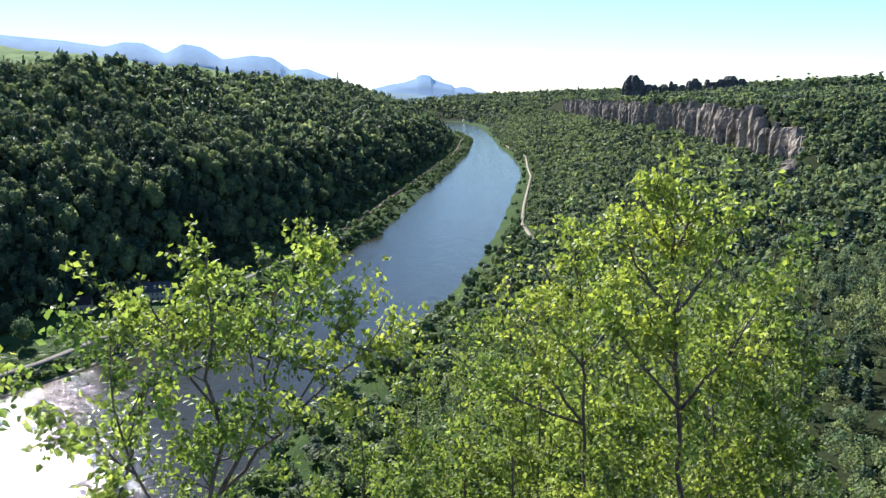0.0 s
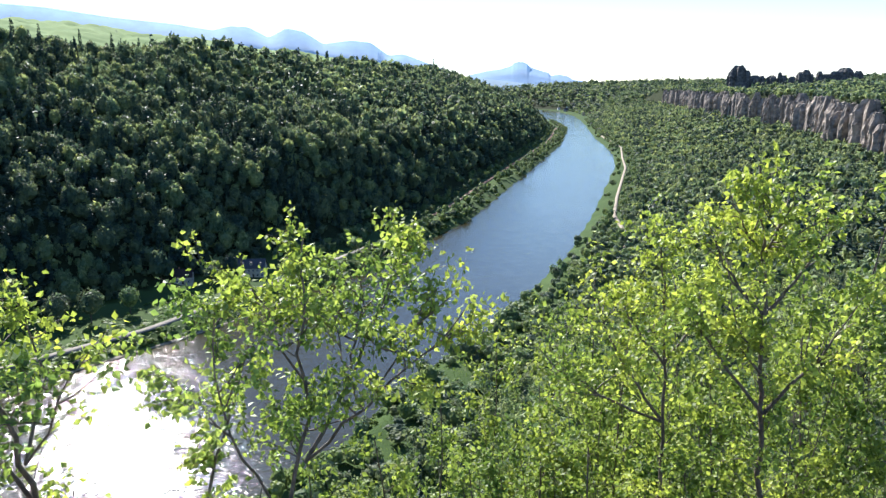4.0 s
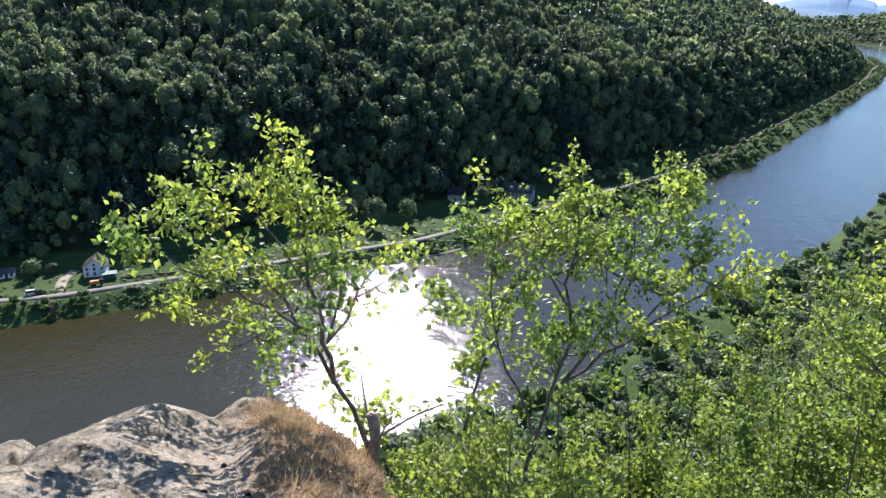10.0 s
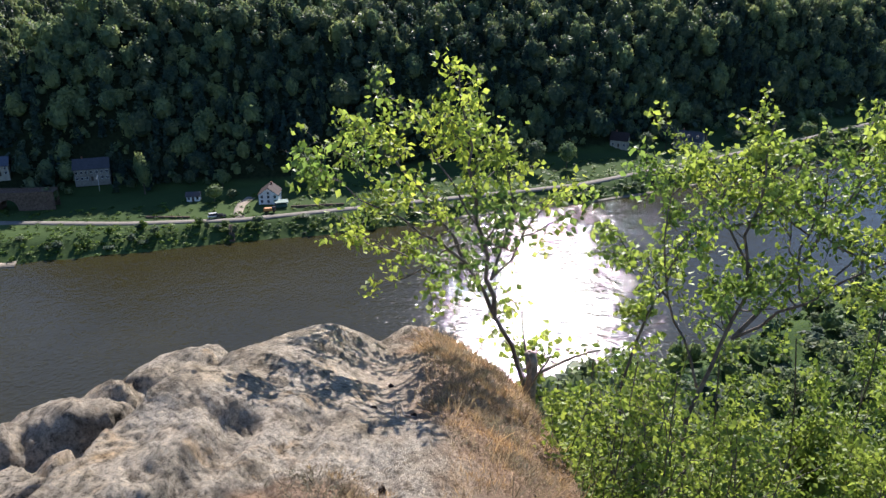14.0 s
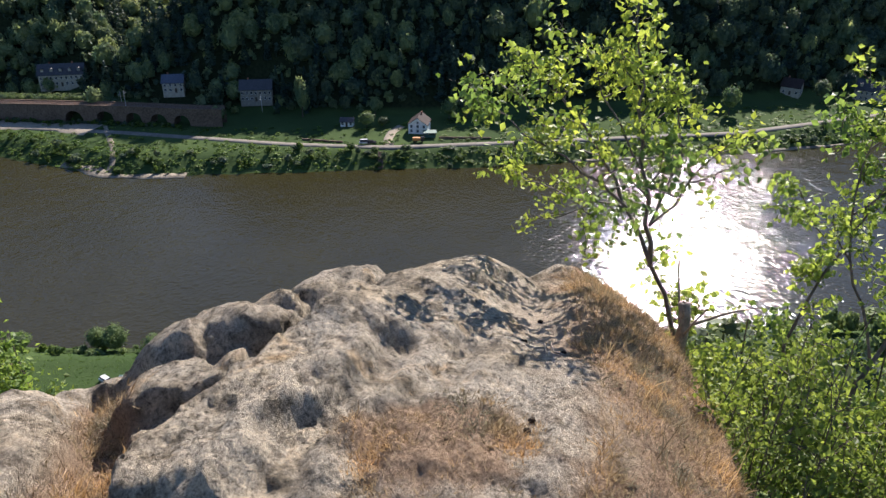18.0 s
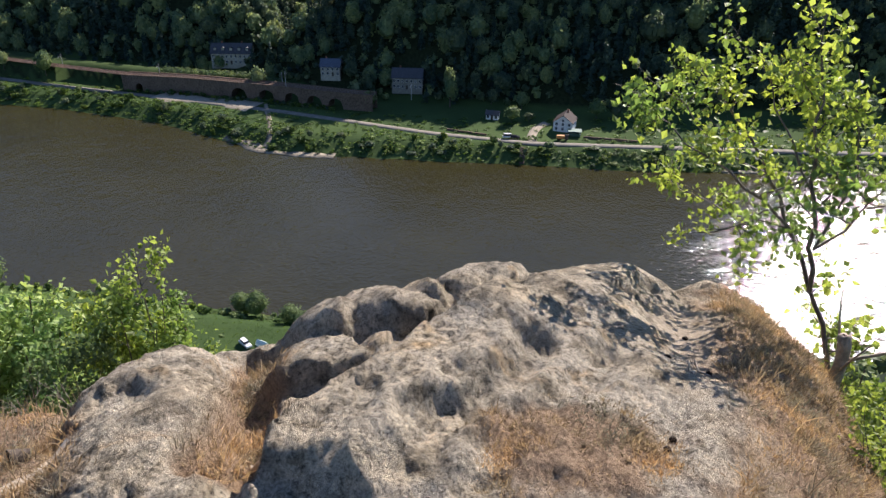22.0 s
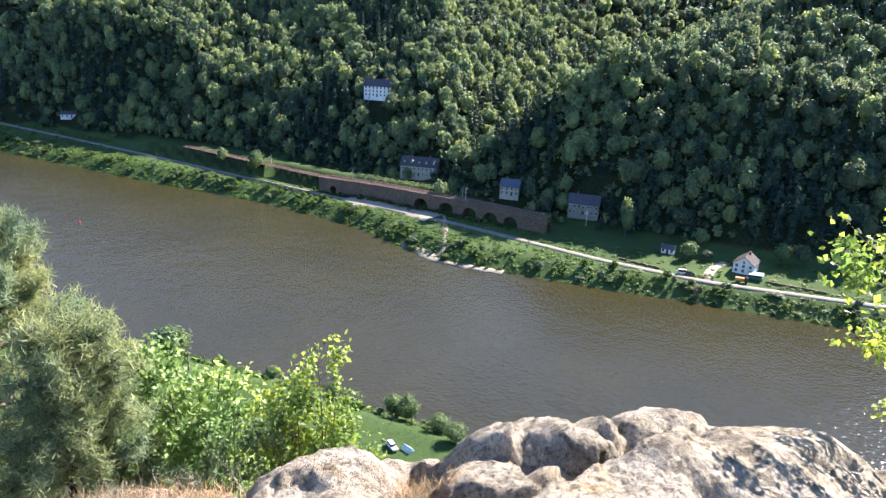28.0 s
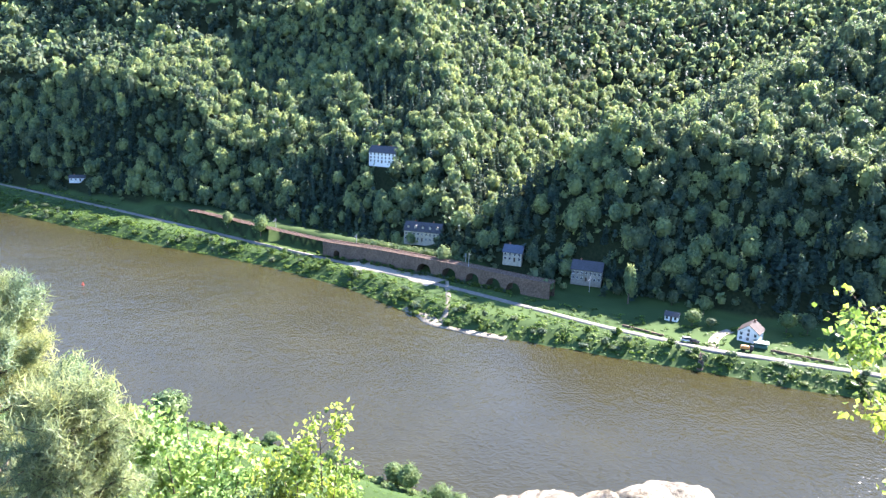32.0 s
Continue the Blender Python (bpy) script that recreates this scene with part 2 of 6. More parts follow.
def mesh_of(name, verts, faces, mats, slots=None, smooth=False):
    """A mesh object from arrays: faces all of one size."""
    verts, faces = np.asarray(verts, dtype=np.float32), np.asarray(faces, dtype=np.int32)
    me = bpy.data.meshes.new(name)
    me.vertices.add(len(verts))
    me.vertices.foreach_set("co", verts.ravel())
    k = faces.shape[1]
    me.loops.add(faces.size)
    me.loops.foreach_set("vertex_index", faces.ravel())
    me.polygons.add(len(faces))
    me.polygons.foreach_set("loop_start", np.arange(0, faces.size, k, dtype=np.int32))
    me.polygons.foreach_set("loop_total", np.full(len(faces), k, dtype=np.int32))
    for mat in mats:
        me.materials.append(MAT[mat])
    if slots is not None:
        me.polygons.foreach_set("material_index", np.asarray(slots, dtype=np.int32))
    me.polygons.foreach_set("use_smooth", np.full(len(faces), smooth))
    me.update(calc_edges=True)
    return me


def part(name, bm, mat, parent, label="", smooth=False):
    """Links a bmesh as one mesh object under a thing or a part."""
    me = bpy.data.meshes.new(name)
    bm.to_mesh(me)
    bm.free()
    me.materials.append(MAT[mat])
    if smooth:
        me.polygons.foreach_set("use_smooth", np.full(len(me.polygons), True))
    ob = new(name, me)
    ob.parent = parent
    return tagged(ob, label)


def box(bm, x0, y0, z0, x1, y1, z1, bevel=0.0):
    made = bmesh.ops.create_cube(bm, size=1.0)["verts"]
    bmesh.ops.scale(bm, vec=(x1 - x0, y1 - y0, z1 - z0), verts=made)
    bmesh.ops.translate(bm, vec=((x0 + x1) / 2, (y0 + y1) / 2, (z0 + z1) / 2), verts=made)
    if bevel:
        edges = list({e for v in made for e in v.link_edges})
        bmesh.ops.bevel(bm, geom=edges, offset=bevel, segments=1, affect="EDGES")
    return bm


# ---- the lie of the land ----
FAR_BANK = np.array(((-1500, -1500), (-1000, -720), (-617, -195), (-495, -62), (-440, 5), (-391, 48), (-325, 84), (-288, 137), (-232, 218), (-159, 346),
                     (-101, 490), (-51, 679), (3, 1084), (68, 1598), (105, 2100), (80, 2600), (-20, 3150), (-200, 3520), (-900, 3900), (-1600, 4200)), float)
NEAR_BANK = np.array(((-1250, -1500), (-760, -720), (-400, -250), (-269, -55), (-227, 3), (-182, 55), (-95, 168), (-64, 224), (-48, 290), (-18, 366), (4, 446), (28, 535),
                      (61, 719), (127, 1151), (148, 1387), (150, 1800), (168, 2400), (175, 2950), (120, 3330), (-80, 3640), (-760, 4060), (-1500, 4380)), float)


def off_line(x, y, line):
    """The distance from a bank's line, positive to its left, and how far along the nearest place lies."""
    best, sign, along = np.full(x.shape, 1e9), np.ones(x.shape), np.zeros(x.shape)
    run = 0.0
    for (ax, ay), (bx, by) in zip(line[:-1], line[1:]):
        dx, dy = bx - ax, by - ay
        size = math.hypot(dx, dy)
        k = np.clip(((x - ax) * dx + (y - ay) * dy) / size ** 2, 0, 1)
        d = np.hypot(x - ax - k * dx, y - ay - k * dy)
        near = d < best
        best = np.where(near, d, best)
        sign = np.where(near, np.sign(dx * (y - ay) - dy * (x - ax)), sign)
        along = np.where(near, run + k * size, along)
        run += size
    return best * sign, along


def smooth_step(a, b, x):
    k = np.clip((x - a) / (b - a), 0, 1)
    return k * k * (3 - 2 * k)


def wavy(x, y, size, seed):
    """Cheap rolling noise, -1 to 1."""
    r = np.random.RandomState(seed)
    out = np.zeros(x.shape)
    for k in range(5):
        a, f, ph = r.uniform(0, 6.28), (1 + 0.55 * k) / size, r.uniform(0, 6.28)
        out += np.sin((x * math.cos(a) + y * math.sin(a)) * f * 6.28 + ph + 1.5 * np.sin((y * math.cos(a) - x * math.sin(a)) * f * 3.1 + ph)) / (1 + 0.6 * k)
    return out / 2.2


RAVINE = np.array(((-425, 122), (-520, 215), (-640, 330), (-720, 470), (-760, 640), (-760, 900)), float)


def lift(y):
    """The valley floor climbs a little far downstream."""
    return 45.0 * smooth_step(2600, 4900, y) ** 1.2


RAIL = np.array(((-598, -93), (-527, -28), (-473, 17.6), (-444, 44), (-425, 70), (-406, 90), (-385, 112), (-357, 138), (-332, 166), (-308, 205)), float)
ROAD = ((-1000, -600), (-830, -370), (-704, -212), (-590, -103), (-519, -37), (-468, 8), (-428, 47), (-366, 105), (-303, 156), (-270, 190), (-246, 228), (-181, 333), (-146, 432), (-118, 520), (-90, 620))


def foot_of(y):
    """How far from the water the far slope begins."""
    return 69 - 6 * smooth_step(330, 500, y) - 4 * smooth_step(120, 60, y) - 6 * smooth_step(0, -70, y) - 14 * smooth_step(400, 800, y)


def land(x, y):
    x, y = np.asarray(x, float), np.asarray(y, float)
    u, _ = off_line(x, y, FAR_BANK)
    v, _ = off_line(x, y, NEAR_BANK)
    v = -v
    # far side
    foot = foot_of(y)
    w = u - foot + 7 * wavy(x, y, 130, 3)
    grade = 0.86 + 0.29 * smooth_step(420, 620, y) - 0.1 * smooth_step(200, 120, y) + 0.28 * smooth_step(10, -60, y)
    steep = 52 + 26 * smooth_step(420, 260, y) - 20 * smooth_step(160, 90, y) + 22 * smooth_step(10, -80, y)
    rise = grade * np.clip(w, 0, steep) + (146 - grade * steep) / (266 - steep) * np.clip(w - steep, 0, 266 - steep)
    top = np.clip(w - 266, 0, 900)
    high = rise + 0.125 * top + 80 * smooth_step(520, 120, y) * smooth_step(150, 460, w)
    nose = 1 - 0.95 * smooth_step(1950, 2500, y)
    hill = high * nose * (1 + 0.05 * wavy(x, y, 260, 7)) + 3 * wavy(x, y, 60, 5) * smooth_step(20, 80, w)
    d_rav, k_rav = off_line(x, y, RAVINE)
    gully = 9 + 0.13 * k_rav + 0.6 * np.clip(np.abs(d_rav) - 5, 0, 500)
    hill = np.minimum(hill, gully + 400 * smooth_step(-440, -400, x))
    shelf, run = off_line(x, y, RAIL)
    front = -6 + 10 * smooth_step(150, 165, run)
    hill = np.maximum(hill, 7.8 * smooth_step(0, 3.0, shelf - front) * smooth_step(30, 18, shelf) * smooth_step(10, 50, run) * smooth_step(320, 270, run))
    hill = hill * smooth_step(3.6, 8.0, np.abs(off_line(x, y, np.array(ROAD, float))[0]))
    z_far = 5.0 * smooth_step(0, 14, u) + np.maximum(hill, 0)
    # near side
    w = v - 45
    slope = 0.25 * np.clip(w, 0, 205)
    cliff = 46 * smooth_step(206, 222, w + 14 * wavy(x, y, 160, 11)) * smooth_step(500, 800, y) * smooth_step(3300, 2600, y)
    z_near = 4.0 * smooth_step(0, 12, v) + slope + cliff + 0.04 * np.clip(w - 222, 0, 900) + 2 * wavy(x, y, 90, 9) * smooth_step(0, 60, w)
    k = np.clip(x * 0.707 - y * 0.707, 0, 600)
    gap = np.hypot(x - k * 0.707, y + k * 0.707)
    spur = 114.6 - 0.72 * np.clip(gap - 3.0, 0, 200) + 0.06 * k
    z_near = np.maximum(z_near, spur)
    bed = -3.0 * smooth_step(0, 6, np.minimum(-u, -v))
    z = np.where(u > 0, z_far, np.where(v > 0, z_near, bed))
    return z + lift(y)


def seat(heading, height, start=60.0):
    """The place on the land that shows at this heading and height angle."""
    h = radians(heading)
    d = np.arange(start, 3000, 0.5)
    x, y = -math.sin(h) * d, math.cos(h) * d
    over = EYE + d * math.tan(radians(height)) - land(x, y)
    k = int(np.argmax(over < 0))
    return float(x[k]), float(y[k]), float(land(x[k:k + 1], y[k:k + 1])[0])


HOUSES = ((52.4, -18.0, 14), (57.97, -17.5, 9), (64.5, -15.3, 18), (70.2, -14.3, 15), (77.2, -13.2, 17), (80.4, -7.5, 15), (101.7, -8.95, 14), (25.7, -13.9, 13), (20.8, -13.7, 17))


def clear_of_houses(x, y):
    """Keeps trees off the houses and off the ground before their fronts."""
    free = np.ones(x.shape, bool)
    for heading, height, size in HOUSES:
        hx, hy, _ = seat(heading, height)
        d = math.hypot(hx, hy)
        for back in (-0.3, 0.4, 1.1):
            k = 1 - back * size / d
            free &= np.hypot(x - hx * k, y - hy * k) > size * 0.52
    return free


def polar_sheet(radii, headings, z_of):
    r, h = np.meshgrid(radii, headings, indexing="ij")
    x, y = -np.sin(h) * r, np.cos(h) * r
    z = z_of(x, y)
    nr, nh = r.shape
    i, j = np.meshgrid(np.arange(nr - 1), np.arange(nh - 1), indexing="ij")
    a = i * nh + j
    faces = np.stack((a, a + nh, a + nh + 1, a + 1), -1).reshape(-1, 4)
    return np.stack((x, y, z), -1).reshape(-1, 3), faces


radii = np.concatenate((np.linspace(1.0, 60, 24, endpoint=False), np.geomspace(60, 4950, 330)))
headings = np.radians(np.concatenate((np.arange(-180, -26, 4.0), np.arange(-26, 116, 0.4), np.arange(116, 181, 4.0))))
verts, faces = polar_sheet(radii, headings, land)
ground = tagged(new("ground", mesh_of("ground", verts, faces, ["ground"], smooth=True)), "green valley floor and wooded slopes beside the river", "ground", kind="structure")
verts, faces = polar_sheet(np.concatenate(((1.0,), np.geomspace(60, 4900, 90))), np.radians(np.arange(-180, 181, 4.0)), lambda x, y: lift(y))
water = tagged(new("water", mesh_of("water", verts, faces, ["water"], smooth=True)), "wide murky brown river with small sunlit ripples", "river", kind="structure")

# ---- woods ----


def leaf_cards(points, outward, size, rng, loose=0.55):
    """Small four-cornered leaf clumps at points, roughly facing outward."""
    n = len(points)
    normal = outward + rng.normal(0, loose, (n, 3))
    normal /= np.linalg.norm(normal, axis=1)[:, None] + 1e-9
    side = np.cross(normal, rng.normal(0, 1, (n, 3)))
    side /= np.linalg.norm(side, axis=1)[:, None] + 1e-9
    other = np.cross(normal, side)
    s = (size * rng.uniform(0.55, 1.3, n))[:, None]
    quad = np.stack((points - side * s, points - other * s * 0.85, points + side * s * 0.95, points + other * s * 0.85), 1)
    return quad + rng.normal(0, 0.16, quad.shape) * s[:, None]


def hull(centres, sizes, n):
    """The dense inside of a crown: a rough closed skin of flat leaf masses."""
    t = np.linspace(-1, 1, n + 1)
    quads = []
    for axis in range(3):
        for sign in (-1, 1):
            for i in range(n):
                for j in range(n):
                    for a, c in ((i, j), (i + 1, j), (i + 1, j + 1), (i, j + 1)):
                        p = [t[a], t[c]]
                        p.insert(axis, sign)
                        quads.append(p)
    way = np.array(quads, float)
    way /= np.linalg.norm(way, axis=1)[:, None]
    body = centres[-1]
    off = centres[:-1] - body
    far = np.linalg.norm(off, axis=1)
    along = way @ (off / (far[:, None] + 1e-6)).T
    reach = np.where(along > 0.55, way @ off.T + 0.8 * sizes[:-1] * along, 0).max(1)
    r = np.maximum(sizes[-1] * 0.7, reach * 0.86)
    return (body + way * r[:, None]).reshape(-1, 4, 3)


def broad_crown(cards, rng, lumps=9, dense=0):
    """A broad-leaved crown, one unit wide and one high above its foot: lumps round a dome."""
    a = rng.uniform(0, 6.283, lumps)
    lean = np.sqrt(rng.uniform(0.0, 1.0, lumps))
    centres = np.stack((np.cos(a) * lean * 0.29, np.sin(a) * lean * 0.29, 0.3 + 0.42 * np.sqrt(1 - 0.85 * lean ** 2) * rng.uniform(0.35, 1.05, lumps)), 1)
    sizes = rng.uniform(0.15, 0.26, lumps)
    centres = np.concatenate((centres, ((0, 0, 0.42),)))
    sizes = np.concatenate((sizes, (0.4,)))
    way = rng.normal(0, 1, (cards, 3))
    way[:, 2] = np.where(way[:, 2] < -0.5, -way[:, 2], way[:, 2])
    way /= np.linalg.norm(way, axis=1)[:, None]
    pick = np.where(rng.uniform(0, 1, cards) < 0.36, lumps, rng.randint(0, lumps, cards))
    pts = centres[pick] + way * (sizes[pick] * rng.uniform(0.8, 1.08, cards))[:, None]
    leaves = leaf_cards(pts, way + (0, 0, 0.3), 1.9 / math.sqrt(cards) * 0.4, rng)
    return np.concatenate((leaves, hull(centres, sizes, dense) + rng.normal(0, 0.012, (dense * dense * 6, 4, 3)))) if dense else leaves


def fir_crown(cards, rng):
    """A pointed conifer, one unit wide and one high, of drooping tiers."""
    h = 1 - np.sqrt(rng.uniform(0.0, 1, cards)) * 0.95
    a = rng.uniform(0, 6.283, cards)
    tier = 1 - 0.35 * ((h * 9) % 1)
    r = 0.5 * (1 - h) ** 0.85 * tier * rng.uniform(0.7, 1.0, cards) + 0.01
    pts = np.stack((np.cos(a) * r, np.sin(a) * r, h), 1)
    out = np.stack((np.cos(a), np.sin(a), np.full(cards, 0.55)), 1)
    quads = leaf_cards(pts, out, 1.5 / math.sqrt(cards) * 1.15, rng, 0.5)
    heart = quads[:, :, 2].mean(1, keepdims=True)
    quads[:, :, 2] = heart + (quads[:, :, 2] - heart) * 0.32
    return quads


def plant_woods(name, spots, heights, widths, kinds, cards, label, mats=("beech", "spring", "spruce"), seed=1, sort="woods", dense=0):
    """One mesh of many crowns: kinds 0 and 1 are broad-leaved, 2 is a conifer."""
    rng = np.random.RandomState(seed)
    protos = [[broad_crown(cards - 6 * dense * dense, rng, dense=dense) for _ in range(12)], None, [fir_crown(cards, rng) for _ in range(6)]]
    protos[1] = protos[0]
    which = rng.randint(0, 60, len(spots))
    turn = rng.uniform(0, 6.283, len(spots))
    all_verts, slots = [], []
    for kind in (0, 1, 2):
        sel = np.nonzero(kinds == kind)[0]
        for k, proto in enumerate(protos[kind]):
            mine = sel[which[sel] % len(protos[kind]) == k]
            if not len(mine):
                continue
            c, s = np.cos(turn[mine])[:, None, None], np.sin(turn[mine])[:, None, None]
            x, y, z = proto[None, :, :, 0], proto[None, :, :, 1], proto[None, :, :, 2]
            w, h = widths[mine][:, None, None], heights[mine][:, None, None]
            v = np.stack(((x * c - y * s) * w, (x * s + y * c) * w, z * h), -1) + spots[mine][:, None, None, :]
            all_verts.append(v.reshape(-1, 3))
            slots.append(np.full(len(mine) * cards, kind))
    verts = np.concatenate(all_verts)
    faces = np.arange(len(verts)).reshape(-1, 4)
    ob = new(name, mesh_of(name, verts, faces, mats, np.concatenate(slots)))
    return tagged(ob, label, sort, kind="stuff")


def scatter(x0, x1, y0, y1, gap, seed):
    rng = np.random.RandomState(seed)
    x, y = np.meshgrid(np.arange(x0, x1, gap), np.arange(y0, y1, gap))
    x = x + rng.uniform(-0.45, 0.45, x.shape) * gap
    y = y + rng.uniform(-0.45, 0.45, y.shape) * gap
    return x.ravel(), y.ravel()


def heading_of(x, y):
    return np.degrees(np.arctan2(-x, y))


def in_sight(x, y, tall):
    """Whether a tree top of that height shows over the land from the viewpoint."""
    top = land(x, y) + tall
    free = np.ones(x.shape, bool)
    for k in np.linspace(0.25, 0.98, 26):
        free &= land(x * k, y * k) < EYE + (top - EYE) * k
    return free


def wood_patch(name, x, y, gap, cards, firs, label, seed, tall=(13, 21), light=0.45, dense=0):
    rng = np.random.RandomState(seed)
    n = len(x)
    z = land(x, y)
    stand = wavy(x, y, 170, 21) + rng.normal(0, 0.7, n)
    kinds = np.where(stand > 1.15 - 2.2 * firs, 2, np.where(wavy(x, y, 90, 33) + rng.normal(0, 0.6, n) > light, 1, 0))
    heights = tall[0] + (tall[1] - tall[0]) * rng.beta(2, 2, n) * np.where(kinds == 2, 1.2, 0.92)
    heights = heights * np.where(rng.uniform(0, 1, n) < 0.14, 1.4, 1.0)
    widths = np.where(kinds == 2, gap * rng.uniform(0.6, 0.9, n), np.clip(heights * rng.uniform(0.6, 0.95, n), gap * 0.9, gap * 1.8))
    return plant_woods(name, np.stack((x, y, z - 0.3), 1), heights, widths, kinds, cards, label, seed=seed, dense=dense)


def far_side(x, y):
    u, _ = off_line(x, y, FAR_BANK)
    return u, u - foot_of(y)


x, y = scatter(-1250, 60, -420, 2700, 8.4, 5)
u, w = far_side(x, y)
d, h = np.hypot(x, y), heading_of(x, y)
field = (w > 268) & (y > 330) & (h < 40)
ok = (w > 2) & (w < 1000) & ~field & (h > -6) & (h < 114) & (d < 800)
x, y = x[ok], y[ok]
ok = clear_of_houses(x, y) & in_sight(x, y, 22)
# past heading 61 extra pale spring crowns also paint the slope as sunlit
wood_patch("far_slope_woods", x[ok], y[ok], 8.4, 230, 0.36, "mixed wooded hillside of fresh green beeches and dark spruces across the river", 41, tall=(10, 18), dense=3, light=np.where(heading_of(x[ok], y[ok]) > 61, -0.6, 0.3))
x, y = scatter(-1250, 60, -420, 1000, 5.0, 105)
u, w = far_side(x, y)
ok = (w > 1) & (w < 330) & (heading_of(x, y) > -6) & (heading_of(x, y) < 114) & (np.hypot(x, y) < 800)
x, y = x[ok], y[ok]
ok = clear_of_houses(x, y) & in_sight(x, y, 10)
wood_patch("far_slope_scrub", x[ok], y[ok], 5.6, 22, 0.3, "young trees and scrub under the hillside woods", 141, tall=(3.5, 10), dense=1, light=0.2)
x, y = scatter(-1450, 120, -620, 2700, 11.5, 6)
u, w = far_side(x, y)
d, h = np.hypot(x, y), heading_of(x, y)
field = (w > 268) & (y > 330) & (h < 40)
ok = (w > 2) & (w < 1150) & ~field & (h > -6) & (h < 114) & (d >= 800) & (d < 2700) & ((w < 360) | (h > 38)) & (w < 1050)
x, y = x[ok], y[ok]
ok = in_sight(x, y, 24)
wood_patch("far_ridge_woods", x[ok], y[ok], 11.5, 50, 0.33, "mixed woods along the ridge over the river bend", 42, tall=(11, 20), dense=2)

x, y = scatter(-60, 1400, 300, 3300, 7.4, 8)
v = -off_line(x, y, NEAR_BANK)[0]
d, h = np.hypot(x, y), heading_of(x, y)
ok = (v > 34) & (v < 620) & (h > -36) & (h < 4) & (d > 380) & ~((v + 14 * wavy(x, y, 160, 11) > 250) & (v + 14 * wavy(x, y, 160, 11) < 264) & (y > 860)) & ((v < 330) | (d < 1300) | (v > 420))
thin = np.hypot(x, y) < 1150
wood_patch("near_slope_woods", x[ok & thin], y[ok & thin], 7.4, 44, 0.25, "wooded valley side of young broad-leaved trees and pines below the cliffs", 43, tall=(5, 12), light=-0.2, dense=2)
keep = np.random.RandomState(46).uniform(0, 1, len(x)) < 0.5
ok = ok & ~thin & keep
wood_patch("near_slope_woods", x[ok], y[ok], 10, 22, 0.25, "far end of the wooded valley side below the cliffs", 47, tall=(7, 14), light=-0.2, dense=1)
x, y = scatter(-1600, 1900, 1900, 4500, 26, 18)
v = -off_line(x, y, NEAR_BANK)[0]
u = off_line(x, y, FAR_BANK)[0]
d, h = np.hypot(x, y), heading_of(x, y)
ok = (((v > 60) & ((y > 3000) | (v > 560))) | ((u > 260) & (y > 2700))) & (h > -30) & (h < 20)
wood_patch("distant_woods", x[ok], y[ok], 26, 18, 0.2, "distant woods round the river bend", 45, tall=(14, 26), dense=1)
x, y = scatter(-140, 260, 10, 390, 7.0, 9)
v = -off_line(x, y, NEAR_BANK)[0]
d, h = np.hypot(x, y), heading_of(x, y)
ok = (v > 30) & (h > -38) & (h < 26) & (d > 26) & (d <= 380)
wood_patch("hillside_woods", x[ok], y[ok], 7.0, 170, 0.12, "dense young broad-leaved trees on the slope below the rock", 44, tall=(6, 11), light=0.0)

# ---- the rock under the camera ----
EDGE_AT = (-180, -120, -30, 0, 15, 20.4, 22.8, 27.2, 29.7, 32.7, 37.5, 42, 46.6, 58, 63, 68, 73, 76, 80.6, 85, 93.7, 103, 120, 150, 180)
EDGE_OUT = (3.0, 2.4, 1.6, 1.6, 1.8, 2.1, 2.4, 3.2, 3.8, 4.2, 4.6, 4.5, 4.2, 4.1, 3.95, 3.7, 3.45, 3.42, 3.35, 3.2, 2.9, 3.2, 3.2, 3.0, 3.0)
EDGE_LOW = (-1.5, -1.7, -1.9, -1.85, -1.82, -1.82, -1.87, -2.13, -2.29, -2.35, -2.36, -2.38, -2.12, -2.14, -2.13, -2.07, -2.08, -2.12, -2.08, -1.95, -1.9, -1.95, -1.9, -1.6, -1.5)
# ridges and furrows of the rock: height, half width, and their line seen from above
FOLDS = (
    (0.1, 0.26, ((-2.42, 1.55), (-2.58, 1.85), (-2.64, 2.0))),
    (0.09, 0.3, ((-2.86, 2.25), (-2.98, 2.6), (-3.1, 2.95))),
    (-0.04, 0.2, ((-1.85, 2.3), (-2.2, 2.5), (-2.65, 2.85))),
    (0.14, 0.14, ((-2.98, 3.5), (-3.08, 3.68))),
    (-0.12, 0.1, ((-2.0, 0.2), (-2.28, 0.36), (-2.6, 0.5), (-3.05, 0.6))),
    (-0.16, 0.07, ((-2.2, 0.58), (-2.3, 0.86), (-2.45, 1.12), (-2.6, 1.42), (-2.72, 1.7))),
    (0.05, 0.1, ((-1.75, 0.62), (-1.95, 0.95), (-2.1, 1.3))),
    (-0.05, 0.08, ((-1.62, 0.72), (-1.8, 1.05), (-1.95, 1.35))),
    (-0.045, 0.07, ((-1.45, 0.85), (-1.65, 1.2), (-1.8, 1.6), (-2.05, 1.95))),
)
# ledges: height, how far they reach back, and the foot line, the rock standing to its left
LEDGES = (
    (0.17, 0.55, ((-2.75, 1.78), (-2.62, 1.5), (-2.46, 1.18), (-2.3, 0.9), (-2.22, 0.64), (-2.1, 0.48), (-1.92, 0.32), (-1.72, 0.2))),
    (0.08, 0.6, ((-2.82, 0.52), (-2.58, 0.6), (-2.46, 0.74), (-2.38, 0.9), (-2.42, 1.02))),
    (0.06, 0.25, ((-2.5, 1.02), (-2.6, 1.16), (-2.68, 1.34), (-2.76, 1.56))),
    (0.05, 0.3, ((-2.5, -0.06), (-2.69, 0.0), (-2.67, 0.12))),
)
